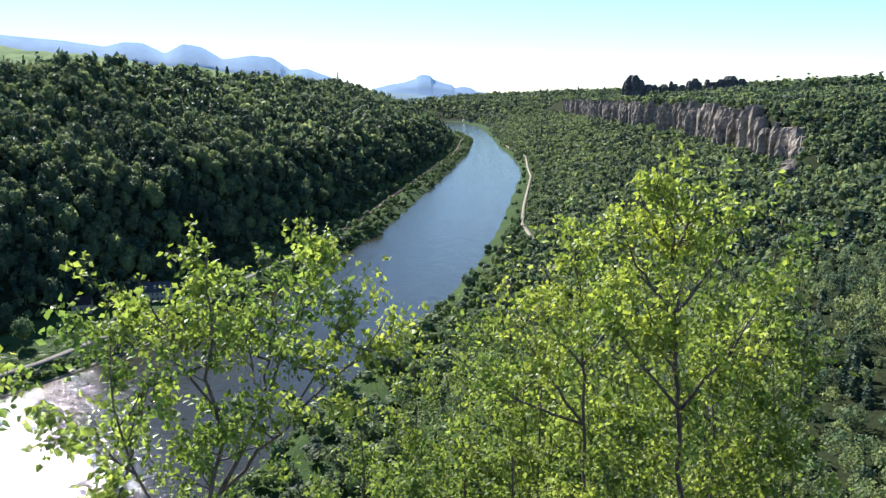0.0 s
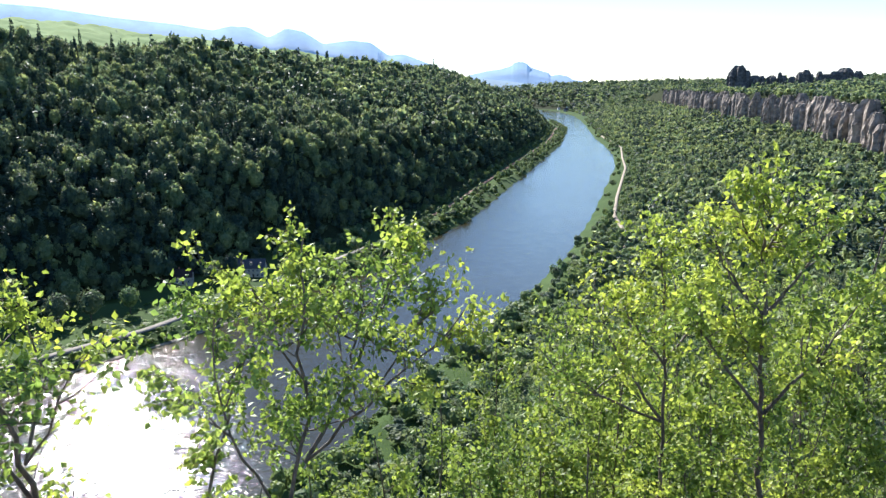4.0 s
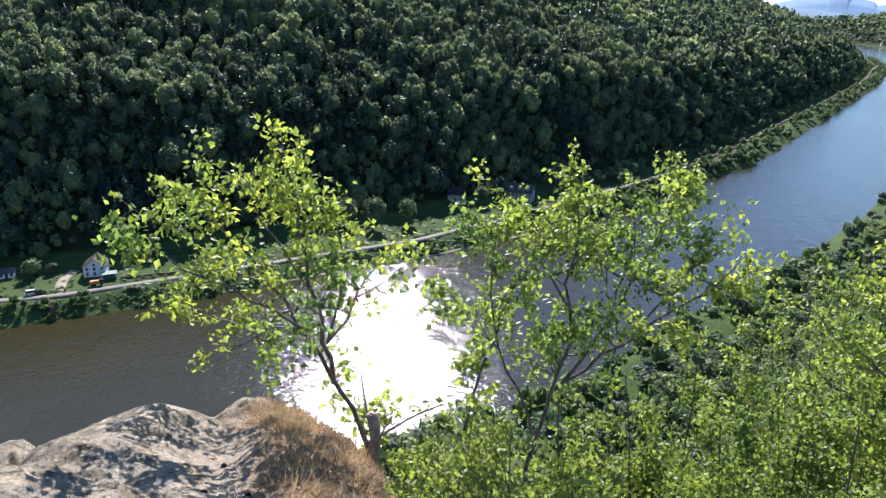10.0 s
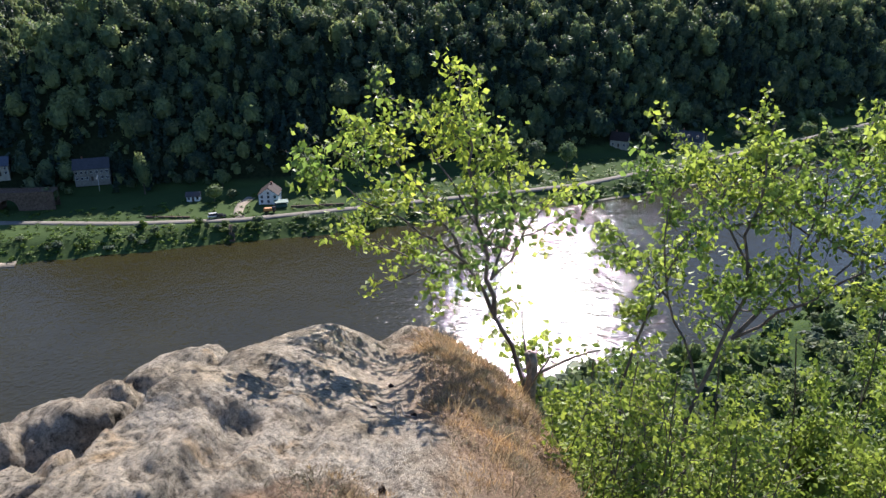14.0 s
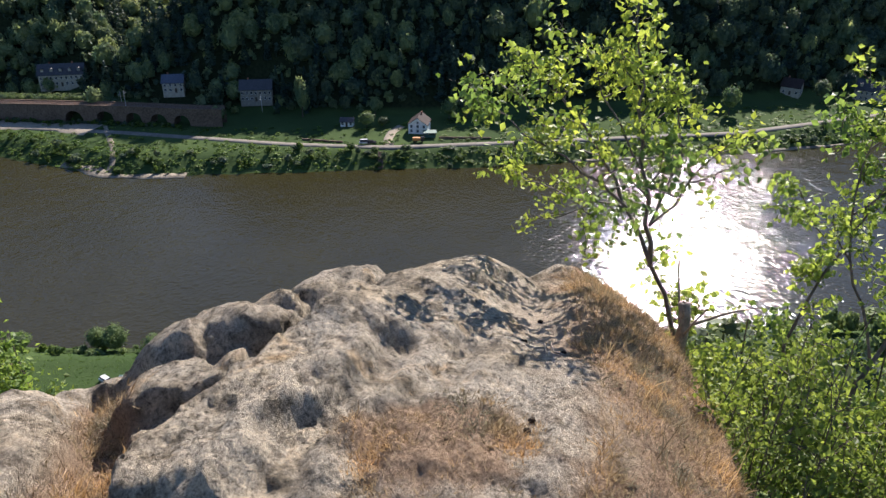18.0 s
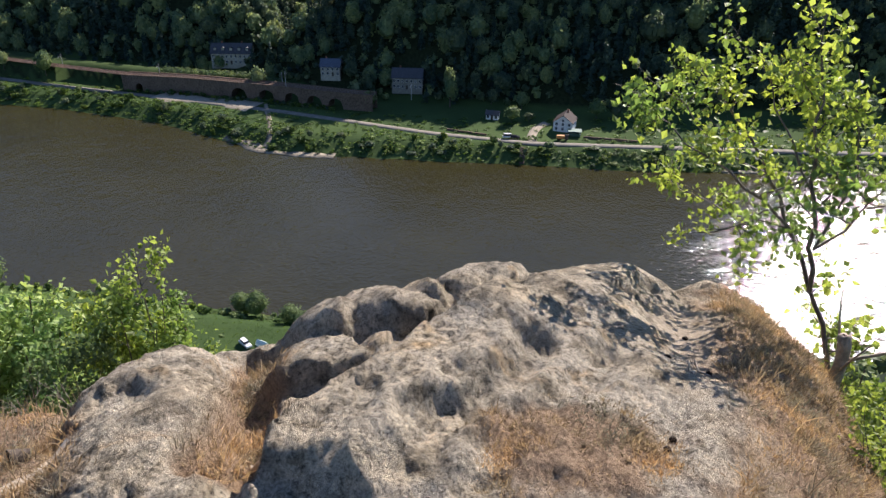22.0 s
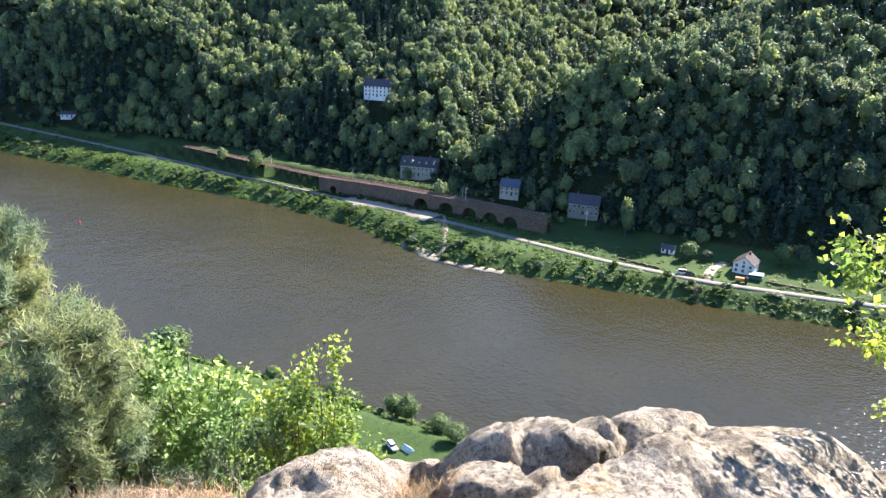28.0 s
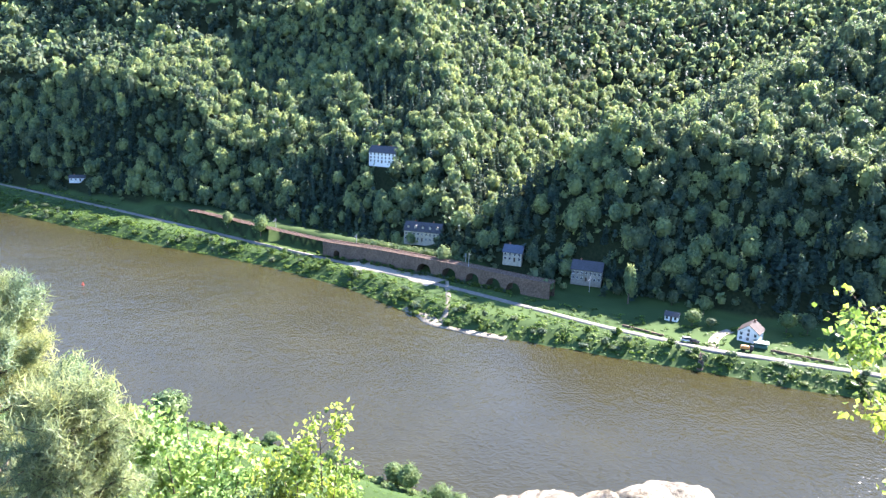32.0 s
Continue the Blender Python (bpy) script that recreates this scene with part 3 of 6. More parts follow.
# boulders: centre, half length, half width, turn, height
DOMES = ((-3.0, 1.12, 0.42, 0.3, 60, 0.17), (-3.08, 1.8, 0.46, 0.24, 112, 0.16), (-2.95, 0.78, 0.5, 0.26, 165, 0.06), (-2.5, 0.06, 1.0, 0.32, 172, 0.11))
PITS = ((-2.04, 1.47, 0.045, 0.1), (-2.1, 1.53, 0.045, 0.09), (-1.99, 1.04, 0.05, 0.06), (-1.85, 0.96, 0.04, 0.06), (-2.05, 0.8, 0.03, 0.06), (-1.85, 0.84, 0.03, 0.05), (-1.97, 1.18, 0.03, 0.04), (-1.7, 0.66, 0.03, 0.07),
        (-1.95, 1.75, 0.05, 0.07), (-2.7, 2.55, 0.06, 0.06), (-2.86, 2.85, 0.05, 0.06), (-2.6, -0.06, 0.06, 0.1), (-1.55, 0.5, 0.02, 0.06))


def rock_top(x, y):
    """Height of the rock's surface above the water."""
    x, y = np.asarray(x, float), np.asarray(y, float)
    at, d = heading_of(x, y), np.hypot(x, y)
    out, low = np.interp(at, EDGE_AT, EDGE_OUT), np.interp(at, EDGE_AT, EDGE_LOW) - 0.15
    k = d / out
    x, y = x + 0.04 * wavy(x, y, 0.8, 90) + 0.018 * wavy(x, y, 0.21, 91) + 0.006 * wavy(x, y, 0.07, 94), y + 0.04 * wavy(y, x, 0.8, 92) + 0.018 * wavy(y, x, 0.21, 93) + 0.006 * wavy(y, x, 0.07, 95)
    z = -1.55 + (low + 1.55) * np.minimum(k, 1.0) ** 2.2
    for high, half, line in FOLDS:
        gap = np.abs(off_line(x, y, np.array(line, float))[0])
        z = z + high * np.exp(-(gap / half) ** (2.2 if high > 0 else 3.2))
    for high, reach, line in LEDGES:
        line = np.array(line, float)
        gap, run = off_line(x, y, line)
        whole = np.hypot(*np.diff(line, axis=0).T).sum()
        ends = smooth_step(0, 0.12 * whole, run) * smooth_step(whole, 0.88 * whole, run)
        z = z + high * ends * (smooth_step(-0.03, 0.045, gap) * np.exp(-np.clip(gap, 0, 9) / reach) - 0.35 * np.exp(-((gap + 0.05) / 0.07) ** 2))
    for px, py, long, wide, turn, high in DOMES:
        c, q = math.cos(radians(turn)), math.sin(radians(turn))
        u, v = ((x - px) * c + (y - py) * q) / long, ((y - py) * c - (x - px) * q) / wide
        r = (np.abs(u) ** 2.4 + np.abs(v) ** 2.4) ** (1 / 2.4)
        z = z + high * (1 - np.clip(r, 0, 1) ** 3) - 0.2 * high * np.exp(-((r - 1.06) / 0.1) ** 2)
    for px, py, deep, half in PITS:
        z = z - deep * np.exp(-(((x - px) ** 2 + (y - py) ** 2) / half ** 2) ** 1.5)
    over = np.clip(k - 1, 0, 1)
    z = z - 1.2 * over - 26 * over ** 1.6
    return z + EYE


def rough(x, y, z, size):
    return np.array([noise.fractal(Vector((a, b, c)) * size, 0.9, 2.1, 5) for a, b, c in zip(x, y, z)])


def build_rock():
    near = np.concatenate((np.linspace(0.02, 1.0, 170), 1 + np.array((0.015, 0.03, 0.05, 0.08, 0.12, 0.17, 0.24, 0.34, 0.5, 0.75))))
    at = np.radians(np.concatenate((np.arange(-180, 8, 1.2), np.arange(8, 124, 0.4), np.arange(124, 180, 1.2), (180.0,))))
    k, h = np.meshgrid(near, at, indexing="ij")
    out = np.interp(np.degrees(h), EDGE_AT, EDGE_OUT)
    x, y = -np.sin(h) * k * out, np.cos(h) * k * out
    z = rock_top(x, y)
    shape = x.shape
    r1 = rough(x.ravel(), y.ravel(), z.ravel() * 0.6, 2.6).reshape(shape)
    r2 = rough(x.ravel() + 9, y.ravel(), z.ravel() * 0.6, 9.0).reshape(shape)
    r3 = rough(x.ravel(), y.ravel() + 7, z.ravel() * 0.6, 24.0).reshape(shape)
    bite = np.clip(r2 + 0.5 * r1 - 0.5, 0, 1)
    along, across = -0.766 * x + 0.643 * y, 0.643 * x + 0.766 * y
    seam = 1 - np.abs(rough(along.ravel() * 0.28, across.ravel() * 1.5, z.ravel() * 0.1, 2.4).reshape(shape)) * 2
    sand = np.exp(-(off_line(x, y, np.array(((-1.72, 2.12), (-1.9, 2.3), (-2.2, 2.5), (-2.65, 2.88)), float))[0] / 0.13) ** 2) + 0.3 * r1 + 0.3 * r2
    calm = 1 - 0.85 * np.clip(sand, 0, 1)
    r2, r3, bite = r2 * calm, r3 * calm, bite * calm
    z = z + 0.016 * r1 + 0.02 * np.abs(r2) + 0.016 * np.abs(r3) - 0.05 * bite + 0.012 * seam - 0.045 * np.clip(r3 + 0.6 * r2 - 0.4, 0, 1)
    wide = 1 + 0.25 * np.clip(k - 1, 0, 1) * r1
    x, y = x * wide, y * wide
    nr, nh = shape
    i, j = np.meshgrid(np.arange(nr - 1), np.arange(nh - 1), indexing="ij")
    a = i * nh + j
    faces = np.stack((a, a + nh, a + nh + 1, a + 1), -1).reshape(-1, 4)
    me = mesh_of("sandstone_rock", np.stack((x, y, z), -1).reshape(-1, 3), faces, ["rock"], smooth=True)
    soil = smooth_step(0.25, -0.05, off_line(x, y, np.array(((-0.7, 0.9), (-1.15, 1.75), (-2.0, 2.6), (-2.75, 3.4)), float))[0] + 0.2 * r1 + 0.1 * r2)
    soil = np.maximum(soil, smooth_step(0.36, 0.22, np.hypot(x + 1.42, y - 1.22) + 0.14 * r1 + 0.05 * r2))
    soil = np.maximum(soil, smooth_step(0.15, 0.06, np.abs(off_line(x, y, np.array(((-2.0, 0.2), (-2.28, 0.36), (-2.6, 0.5), (-3.0, 0.59)), float))[0]) + 0.05 * r1))
    soil = np.maximum(soil, smooth_step(-0.1, -0.3, y + 0.15 * (x + 2.4) + 0.1 * r1) * smooth_step(-1.2, -1.7, x))
    for name, values in (("sand", sand), ("soil", soil)):
        me.attributes.new(name, "FLOAT", "POINT").data.foreach_set("value", np.clip(values, 0, 1).ravel().astype(np.float32))
    return tagged(new("sandstone_rock", me), "weathered tan and grey sandstone outcrop with furrows and pits", "rock")


def tint_rock():
    """Loose pale sand and brown soil lie on the rock in patches of their own."""
    m = MAT["rock"]
    n, l = m.node_tree.nodes, m.node_tree.links
    p = n["Principled BSDF"]
    colour = p.inputs["Base Color"].links[0].from_socket
    grain = noise_of(m, 60, 5)
    for name, dark, light in (("sand", (0.32, 0.26, 0.19), (0.6, 0.5, 0.38)), ("soil", (0.17, 0.11, 0.07), (0.48, 0.34, 0.22))):
        a = n.new("ShaderNodeAttribute")
        a.attribute_name = name
        colour = mixed(m, a.outputs["Fac"], colour, ramp_of(m, grain.outputs["Fac"], ((0.3, dark), (0.7, light))))
    l.new(colour, p.inputs["Base Color"])


tint_rock()
rock = build_rock()

# ---- foreground plants ----


def tube(points, radii, sides=6):
    """Verts and faces of a tapering twig."""
    pts = np.asarray(points, float)
    way = np.gradient(pts, axis=0)
    way /= np.linalg.norm(way, axis=1)[:, None] + 1e-9
    ref = np.array((0.31, 0.95, 0.05))
    a = np.cross(way, ref)
    a /= np.linalg.norm(a, axis=1)[:, None] + 1e-9
    b = np.cross(way, a)
    t = np.linspace(0, 2 * math.pi, sides, endpoint=False)
    ring = np.cos(t)[None, :, None] * a[:, None, :] + np.sin(t)[None, :, None] * b[:, None, :]
    v = pts[:, None, :] + ring * np.asarray(radii)[:, None, None]
    n = len(pts)
    i, j = np.meshgrid(np.arange(n - 1), np.arange(sides), indexing="ij")
    q = i * sides + j
    r = i * sides + (j + 1) % sides
    return v.reshape(-1, 3), np.stack((q, r, r + sides, q + sides), -1).reshape(-1, 4)


def grow(start, way, length, radius, rng, bend=0.25, steps=7, up=0.15):
    pts, d = [np.array(start, float)], np.array(way, float)
    d /= np.linalg.norm(d)
    for _ in range(steps - 1):
        d = d + rng.normal(0, bend, 3) * 0.35 + np.array((0, 0, up)) * 0.35
        d /= np.linalg.norm(d)
        pts.append(pts[-1] + d * length / (steps - 1))
    return np.array(pts), np.linspace(radius, radius * 0.3, steps)


def leaves_at(spots, size, rng, hang=0.2):
    """Pointed leaves with a fold along the middle."""
    n = len(spots)
    along = rng.normal(0, 1, (n, 3)) + (0, 0, -hang * 2)
    along /= np.linalg.norm(along, axis=1)[:, None]
    side = np.cross(along, rng.normal(0, 1, (n, 3)) + (0, 0, 0.6))
    side /= np.linalg.norm(side, axis=1)[:, None] + 1e-9
    up = np.cross(side, along)
    s = (size * rng.uniform(0.55, 1.2, n))[:, None]
    tip, root = spots + along * s, spots
    mid = spots + along * s * 0.42
    return np.stack((root, mid + side * s * 0.36 + up * s * 0.1, tip, mid - side * s * 0.36 + up * s * 0.1), 1).reshape(-1, 3)


def sapling(name, base, stems, leaf, count, label, seed, branches=9, twigs=5, bark="birch_bark", leaf_mat="birch_leaf", branch_len=0.42, sort="tree", low=0.25, bend=0.25, group=""):
    """A young tree: stems (target, radius) from one base, branches, twigs and single leaves."""
    rng = np.random.RandomState(seed)
    base = np.array(base, float)
    wood, spots = [], []
    for target, radius in stems:
        way = np.array(target, float) - base
        size = np.linalg.norm(way)
        pts, rad = grow(base + rng.normal(0, 0.01, 3), way, size, radius, rng, bend * 0.6, 9, 0.03)
        pts += (base + way - pts[-1])[None, :] * np.linspace(0, 1, 9)[:, None]
        wood.append(tube(pts, rad))
        for k in range(branches):
            f = low + (0.97 - low) * (k + rng.uniform(0.2, 0.8)) / branches
            at = np.array([np.interp(f * 8, range(9), pts[:, c]) for c in range(3)])
            turn = rng.uniform(0, 6.283)
            out = np.array((math.cos(turn), math.sin(turn), 0.0)) * 0.9 + way / size * rng.uniform(0.5, 1.0)
            long = size * branch_len * (1.15 - f) * rng.uniform(0.7, 1.2) + 0.12
            bp, br = grow(at, out, long, radius * (1.1 - f) * 0.55 + 0.0015, rng, bend, 6, 0.2)
            wood.append(tube(bp, br, 5))
            for j in range(twigs):
                g = rng.uniform(0.25, 1.0)
                ta = np.array([np.interp(g * 5, range(6), bp[:, c]) for c in range(3)])
                tp, tr = grow(ta, rng.normal(0, 1, 3) + out * 0.8 + (0, 0, 0.3), long * rng.uniform(0.25, 0.5) + 0.05, 0.0022, rng, bend, 4, 0.1)
                wood.append(tube(tp, tr, 3))
                spots.append(tp)
            spots.append(bp[2:])
        spots.append(pts[5:])
    pool = np.concatenate(spots)
    pick = pool[rng.randint(0, len(pool), count)] + rng.normal(0, leaf * 0.75, (count, 3))
    verts, faces, k = [], [], 0
    for v, f in wood:
        verts.append(v)
        faces.append(f + k)
        k += len(v)
    thing = new(name)
    thing.location = base
    trunk = new("trunk", mesh_of("trunk", np.concatenate(verts) - base, np.concatenate(faces), [bark], smooth=True))
    lv = leaves_at(pick, leaf, rng) - base
    crown = new("crown", mesh_of("crown", lv, np.arange(len(lv)).reshape(-1, 4), [leaf_mat]))
    trunk.parent = crown.parent = thing
    return tagged(thing, label, sort, group)


def at_view(heading, height, d, off=(0, 0, 0)):
    """A place by its heading and height angle from the viewpoint, d metres off across the ground."""
    h = radians(heading)
    return (off[0] - math.sin(h) * d, off[1] + math.cos(h) * d, EYE + off[2] + d * math.tan(radians(height)))


def limbs_tree(name, limbs, leaf, count, label, seed, d, off, boughs=10, reach=0.42, twigs=5, group=""):
    """A tree whose limbs (radius, share that bears leaves, places by heading, height and depth) are drawn out one by one."""
    rng = np.random.RandomState(seed)
    wood, spots = [], []
    base = None
    for radius, share, line in limbs:
        pts = np.array([at_view(h, e, d + k, off) for h, e, k in line])
        run = np.concatenate(((0,), np.cumsum(np.linalg.norm(np.diff(pts, axis=0), axis=1))))
        n = max(8, int(run[-1] / 0.12))
        at = np.linspace(0, run[-1], n)
        fine = np.stack([np.interp(at, run, pts[:, c]) for c in range(3)], 1)
        for _ in range(3):
            fine[1:-1] = (fine[:-2] + 2 * fine[1:-1] + fine[2:]) / 4
        fine[1:-1] += rng.normal(0, 0.012, (n - 2, 3))
        base = fine[0] if base is None else base
        wood.append(tube(fine, np.linspace(radius, max(radius * 0.22, 0.0025), n), 7))
        for k in range(max(3, int(boughs * run[-1] * share))):
            f = (1 - share) + share * rng.uniform(0.0, 1.0)
            o = np.array([np.interp(f * (n - 1), range(n), fine[:, c]) for c in range(3)])
            way = fine[min(n - 1, int(f * (n - 1)) + 1)] - fine[max(0, int(f * (n - 1)) - 1)]
            way /= np.linalg.norm(way) + 1e-9
            turn = rng.uniform(0, 6.283)
            out = np.array((math.cos(turn), math.sin(turn), rng.uniform(-0.25, 0.35))) + way * rng.uniform(0.3, 1.0)
            long = reach * rng.uniform(0.5, 1.25) * (1.2 - 0.55 * f)
            bp, br = grow(o, out, long, 0.0055 * (1.3 - f) + 0.001, rng, 0.4, 6, 0.15)
            wood.append(tube(bp, br, 4))
            spots.append(bp[2:])
            for _ in range(twigs):
                q = bp[rng.randint(1, 6)]
                tp, tr = grow(q, rng.normal(0, 1, 3) + out * 0.7, long * rng.uniform(0.25, 0.5) + 0.04, 0.0018, rng, 0.35, 4, -0.05)
                wood.append(tube(tp, tr, 3))
                spots.append(tp[1:])
        spots.append(fine[-3:])
    pool = np.concatenate(spots)
    pick = pool[rng.randint(0, len(pool), count)] + rng.normal(0, leaf * 0.55, (count, 3))
    verts, faces, k = [], [], 0
    for v, f in wood:
        verts.append(v)
        faces.append(f + k)
        k += len(v)
    thing = new(name)
    thing.location = base
    trunk = new("trunk", mesh_of("trunk", np.concatenate(verts) - base, np.concatenate(faces), ["birch_bark"], smooth=True))
    lv = leaves_at(pick, leaf, rng) - base
    crown = new("crown", mesh_of("crown", lv, np.arange(len(lv)).reshape(-1, 4), ["birch_leaf"]))
    trunk.parent = crown.parent = thing
    return tagged(thing, label, "tree", group)


limbs_tree("birch", (
    (0.0277, 0.5, ((29.6, -54, -0.6), (30.5, -31, 0), (33.45, -27, 0), (35.8, -23, 0), (37.7, -19.5, 0.1), (41.3, -15.6, 0.2), (44.0, -12.9, 0.2))),
    (0.0158, 0.72, ((33.45, -27, 0), (33.9, -24.1, 0), (35.1, -20.1, -0.1), (36.0, -14.2, -0.1), (36.7, -8.6, 0))),
    (0.0092, 0.8, ((33.9, -24.1, 0), (32.7, -20.7, 0.2), (32.4, -15.9, 0.3), (33.9, -12.1, 0.3))),
    (0.0099, 0.75, ((35.8, -23, 0), (40.0, -20.5, -0.2), (44.0, -18.0, -0.3), (47.3, -15.8, -0.3))),
    (0.0073, 0.75, ((35.8, -23, 0), (41.0, -22.6, 0.3), (46.5, -20.4, 0.4))),
    (0.0073, 0.7, ((33.9, -24.1, 0), (31.0, -20.0, -0.2), (28.8, -17.4, -0.3))),
    (0.0059, 0.6, ((36.5, -21.5, 0), (40.5, -24.0, 0.1), (43.5, -24.6, 0.1))),
    (0.0073, 0.8, ((35.1, -20.1, -0.1), (38.6, -15.0, 0.1), (40.4, -11.0, 0.1))),
    (0.0059, 0.8, ((37.7, -19.5, 0.1), (42.5, -18.0, 0.5), (45.5, -14.6, 0.6)))),
    0.048, 4300, "young birch with sparse fresh yellow-green leaves at the rock edge", 11, 4.2, (0.016, 0.038, -0.01), boughs=10, reach=0.36, group="birches by the rock")
limbs_tree("birch", (
    (0.0168, 0.45, ((20.0, -50, -0.4), (19.4, -31, 0), (17.3, -27.1, 0), (16.8, -21.8, 0), (17.2, -15.0, 0), (16.7, -11.0, 0))),
    (0.0101, 0.65, ((17.3, -27.1, 0), (13.5, -21.0, 0.1), (11.3, -16.7, 0.2), (9.0, -11.4, 0.2))),
    (0.0055, 0.75, ((13.5, -21, 0.1), (12.6, -17.0, 0.3), (12.2, -12.9, 0.3))),
    (0.0076, 0.65, ((17.3, -27.1, 0), (12.0, -23.2, -0.2), (7.2, -20.4, -0.3), (4.8, -16.8, -0.3))),
    (0.0059, 0.7, ((16.8, -21.8, 0), (19.6, -17.0, 0.2), (21.3, -12.6, 0.2))),
    (0.0067, 0.6, ((19.4, -31, 0), (22.6, -25.3, -0.1), (24.4, -19.2, -0.2), (23.2, -15.8, -0.2))),
    (0.005, 0.7, ((12.0, -23.2, -0.2), (9.5, -18.5, 0), (6.8, -15.2, 0))),
    (0.0042, 0.75, ((13.5, -21, 0.1), (15.0, -17.0, 0.4), (14.4, -13.8, 0.4)))),
    0.031, 6800, "many-stemmed birch with open crown of fresh leaves", 12, 3.05, (0.12, 0.236, -0.03), boughs=13, reach=0.27, group="birches by the rock")
limbs_tree("birch", (
    (0.0153, 0.3, ((26.3, -48, 0), (25.4, -29.9, 0), (23.3, -25.2, 0), (21.8, -21.0, 0.1), (21.0, -18.5, 0.1))),
    (0.0045, 0.6, ((23.3, -25.2, 0), (26.0, -21.5, 0.1), (27.4, -20.0, 0.1)))),
    0.037, 700, "slim dark birch stem with few leaves", 13, 3.2, (0.12, 0.236, -0.03), boughs=9, reach=0.22, group="birches by the rock")


def hillside(heading, d):
    h = radians(heading)
    x, y = -math.sin(h) * d, math.cos(h) * d
    return (x, y, float(land(np.array([x]), np.array([y]))[0]) - 0.1)


limbs_tree("birch", (
    (0.035, 0.62, ((-18.5, -46, 0.3), (-17.5, -22.5, 0), (-16.9, -16.0, 0), (-16.6, -12.0, 0), (-15.9, -5.4, 0))),
    (0.014, 0.75, ((-16.9, -16.0, 0), (-14.0, -12.6, 0.2), (-12.8, -9.6, 0.2))),
    (0.014, 0.75, ((-16.9, -16.0, 0), (-19.6, -12.6, 0.1), (-20.4, -9.0, 0.1))),
    (0.01, 0.8, ((-16.6, -12.0, 0), (-14.8, -9.5, -0.2), (-14.2, -7.8, -0.2))),
    (0.01, 0.8, ((-16.6, -12.0, 0), (-18.0, -9.0, -0.2), (-18.2, -7.4, -0.2))),
    (0.014, 0.7, ((-17.5, -22.5, 0), (-13.6, -18.6, -0.2), (-11.6, -15.4, -0.2))),
    (0.014, 0.7, ((-17.5, -22.5, 0), (-21.0, -18.0, 0), (-23.0, -14.0, 0))),
    (0.012, 0.75, ((-17.3, -20.0, 0), (-15.2, -16.5, -0.4), (-14.6, -14.0, -0.4)))),
    0.048, 6600, "tall young birch in full fresh leaf on the hillside", 15, 5.4, (0.117, 0.265, -0.04), boughs=13, reach=0.42, group="birches on the hillside")
limbs_tree("birch", (
    (0.03, 0.5, ((-11.0, -46, 0.3), (-10.6, -24.0, 0), (-10.2, -16.0, 0), (-9.7, -10.9, 0))),
    (0.012, 0.75, ((-10.4, -20.0, 0), (-7.4, -16.6, 0.2), (-6.2, -14.2, 0.2))),
    (0.012, 0.75, ((-10.4, -20.0, 0), (-12.6, -16.6, 0.2), (-13.0, -14.0, 0.2))),
    (0.014, 0.65, ((-10.6, -24.0, 0), (-6.6, -19.0, -0.2), (-4.6, -14.2, -0.2))),
    (0.012, 0.7, ((-10.6, -24.0, 0), (-4.0, -22.0, -0.2), (-0.5, -19.0, -0.2)))),
    0.046, 4300, "young birch in fresh leaf on the hillside", 16, 5.8, (0.117, 0.265, -0.04), boughs=13, reach=0.42, group="birches on the hillside")

RIGHT = ((-5.7, -13.8, 9.5, 4200, 0.055), (-11.2, -11.2, 9.8, 4600, 0.055), (1.5, -18.5, 9.5, 3600, 0.055), (-8.5, -17.0, 7.6, 3800, 0.05),
         (-14.0, -17.0, 6.8, 3600, 0.05), (-2.0, -21.5, 7.4, 3800, 0.05), (5.5, -22.5, 7.2, 3600, 0.05), (10.5, -25.5, 6.6, 3600, 0.05), (-19.5, -11.5, 7.4, 4000, 0.05),
         (15.5, -27.5, 6.2, 3400, 0.05), (-24.0, -9.0, 8.0, 3800, 0.055), (3.0, -27.0, 5.6, 3600, 0.045), (-6.0, -25.5, 5.8, 3600, 0.045), (20.5, -29.0, 5.6, 3200, 0.05),
         (25.0, -29.5, 5.2, 3400, 0.048), (22.5, -28.0, 6.2, 3400, 0.05), (27.8, -31.0, 5.6, 3000, 0.048), (28.0, -35.5, 4.5, 2600, 0.045), (22.5, -34.0, 4.6, 2800, 0.045), (17.0, -34.5, 4.8, 2800, 0.045), (11.5, -32.0, 5.3, 3000, 0.048), (26.0, -39.0, 4.0, 2200, 0.042), (18.5, -40.0, 4.2, 2400, 0.042))
for k, (heading, high, d, count, leaf) in enumerate(RIGHT):
    top = at_view(heading, high, d)
    base = hillside(heading - 0.8, d + 0.2)
    rng = random.Random(100 + k)
    crowd = [(top, 0.02)] + [(at_view(heading + rng.uniform(-3.6, 3.6), high - rng.uniform(2, 9), d + rng.uniform(-0.5, 0.6)), 0.011) for _ in range(6)]
    sapling("birch", base, crowd, leaf * 1.25, int(count * 2.2), "bushy young birch in full fresh leaf on the hillside", 200 + k, branches=14, twigs=4, low=0.3, branch_len=0.17, leaf_mat="bush_leaf_shaded", group="birches on the hillside")

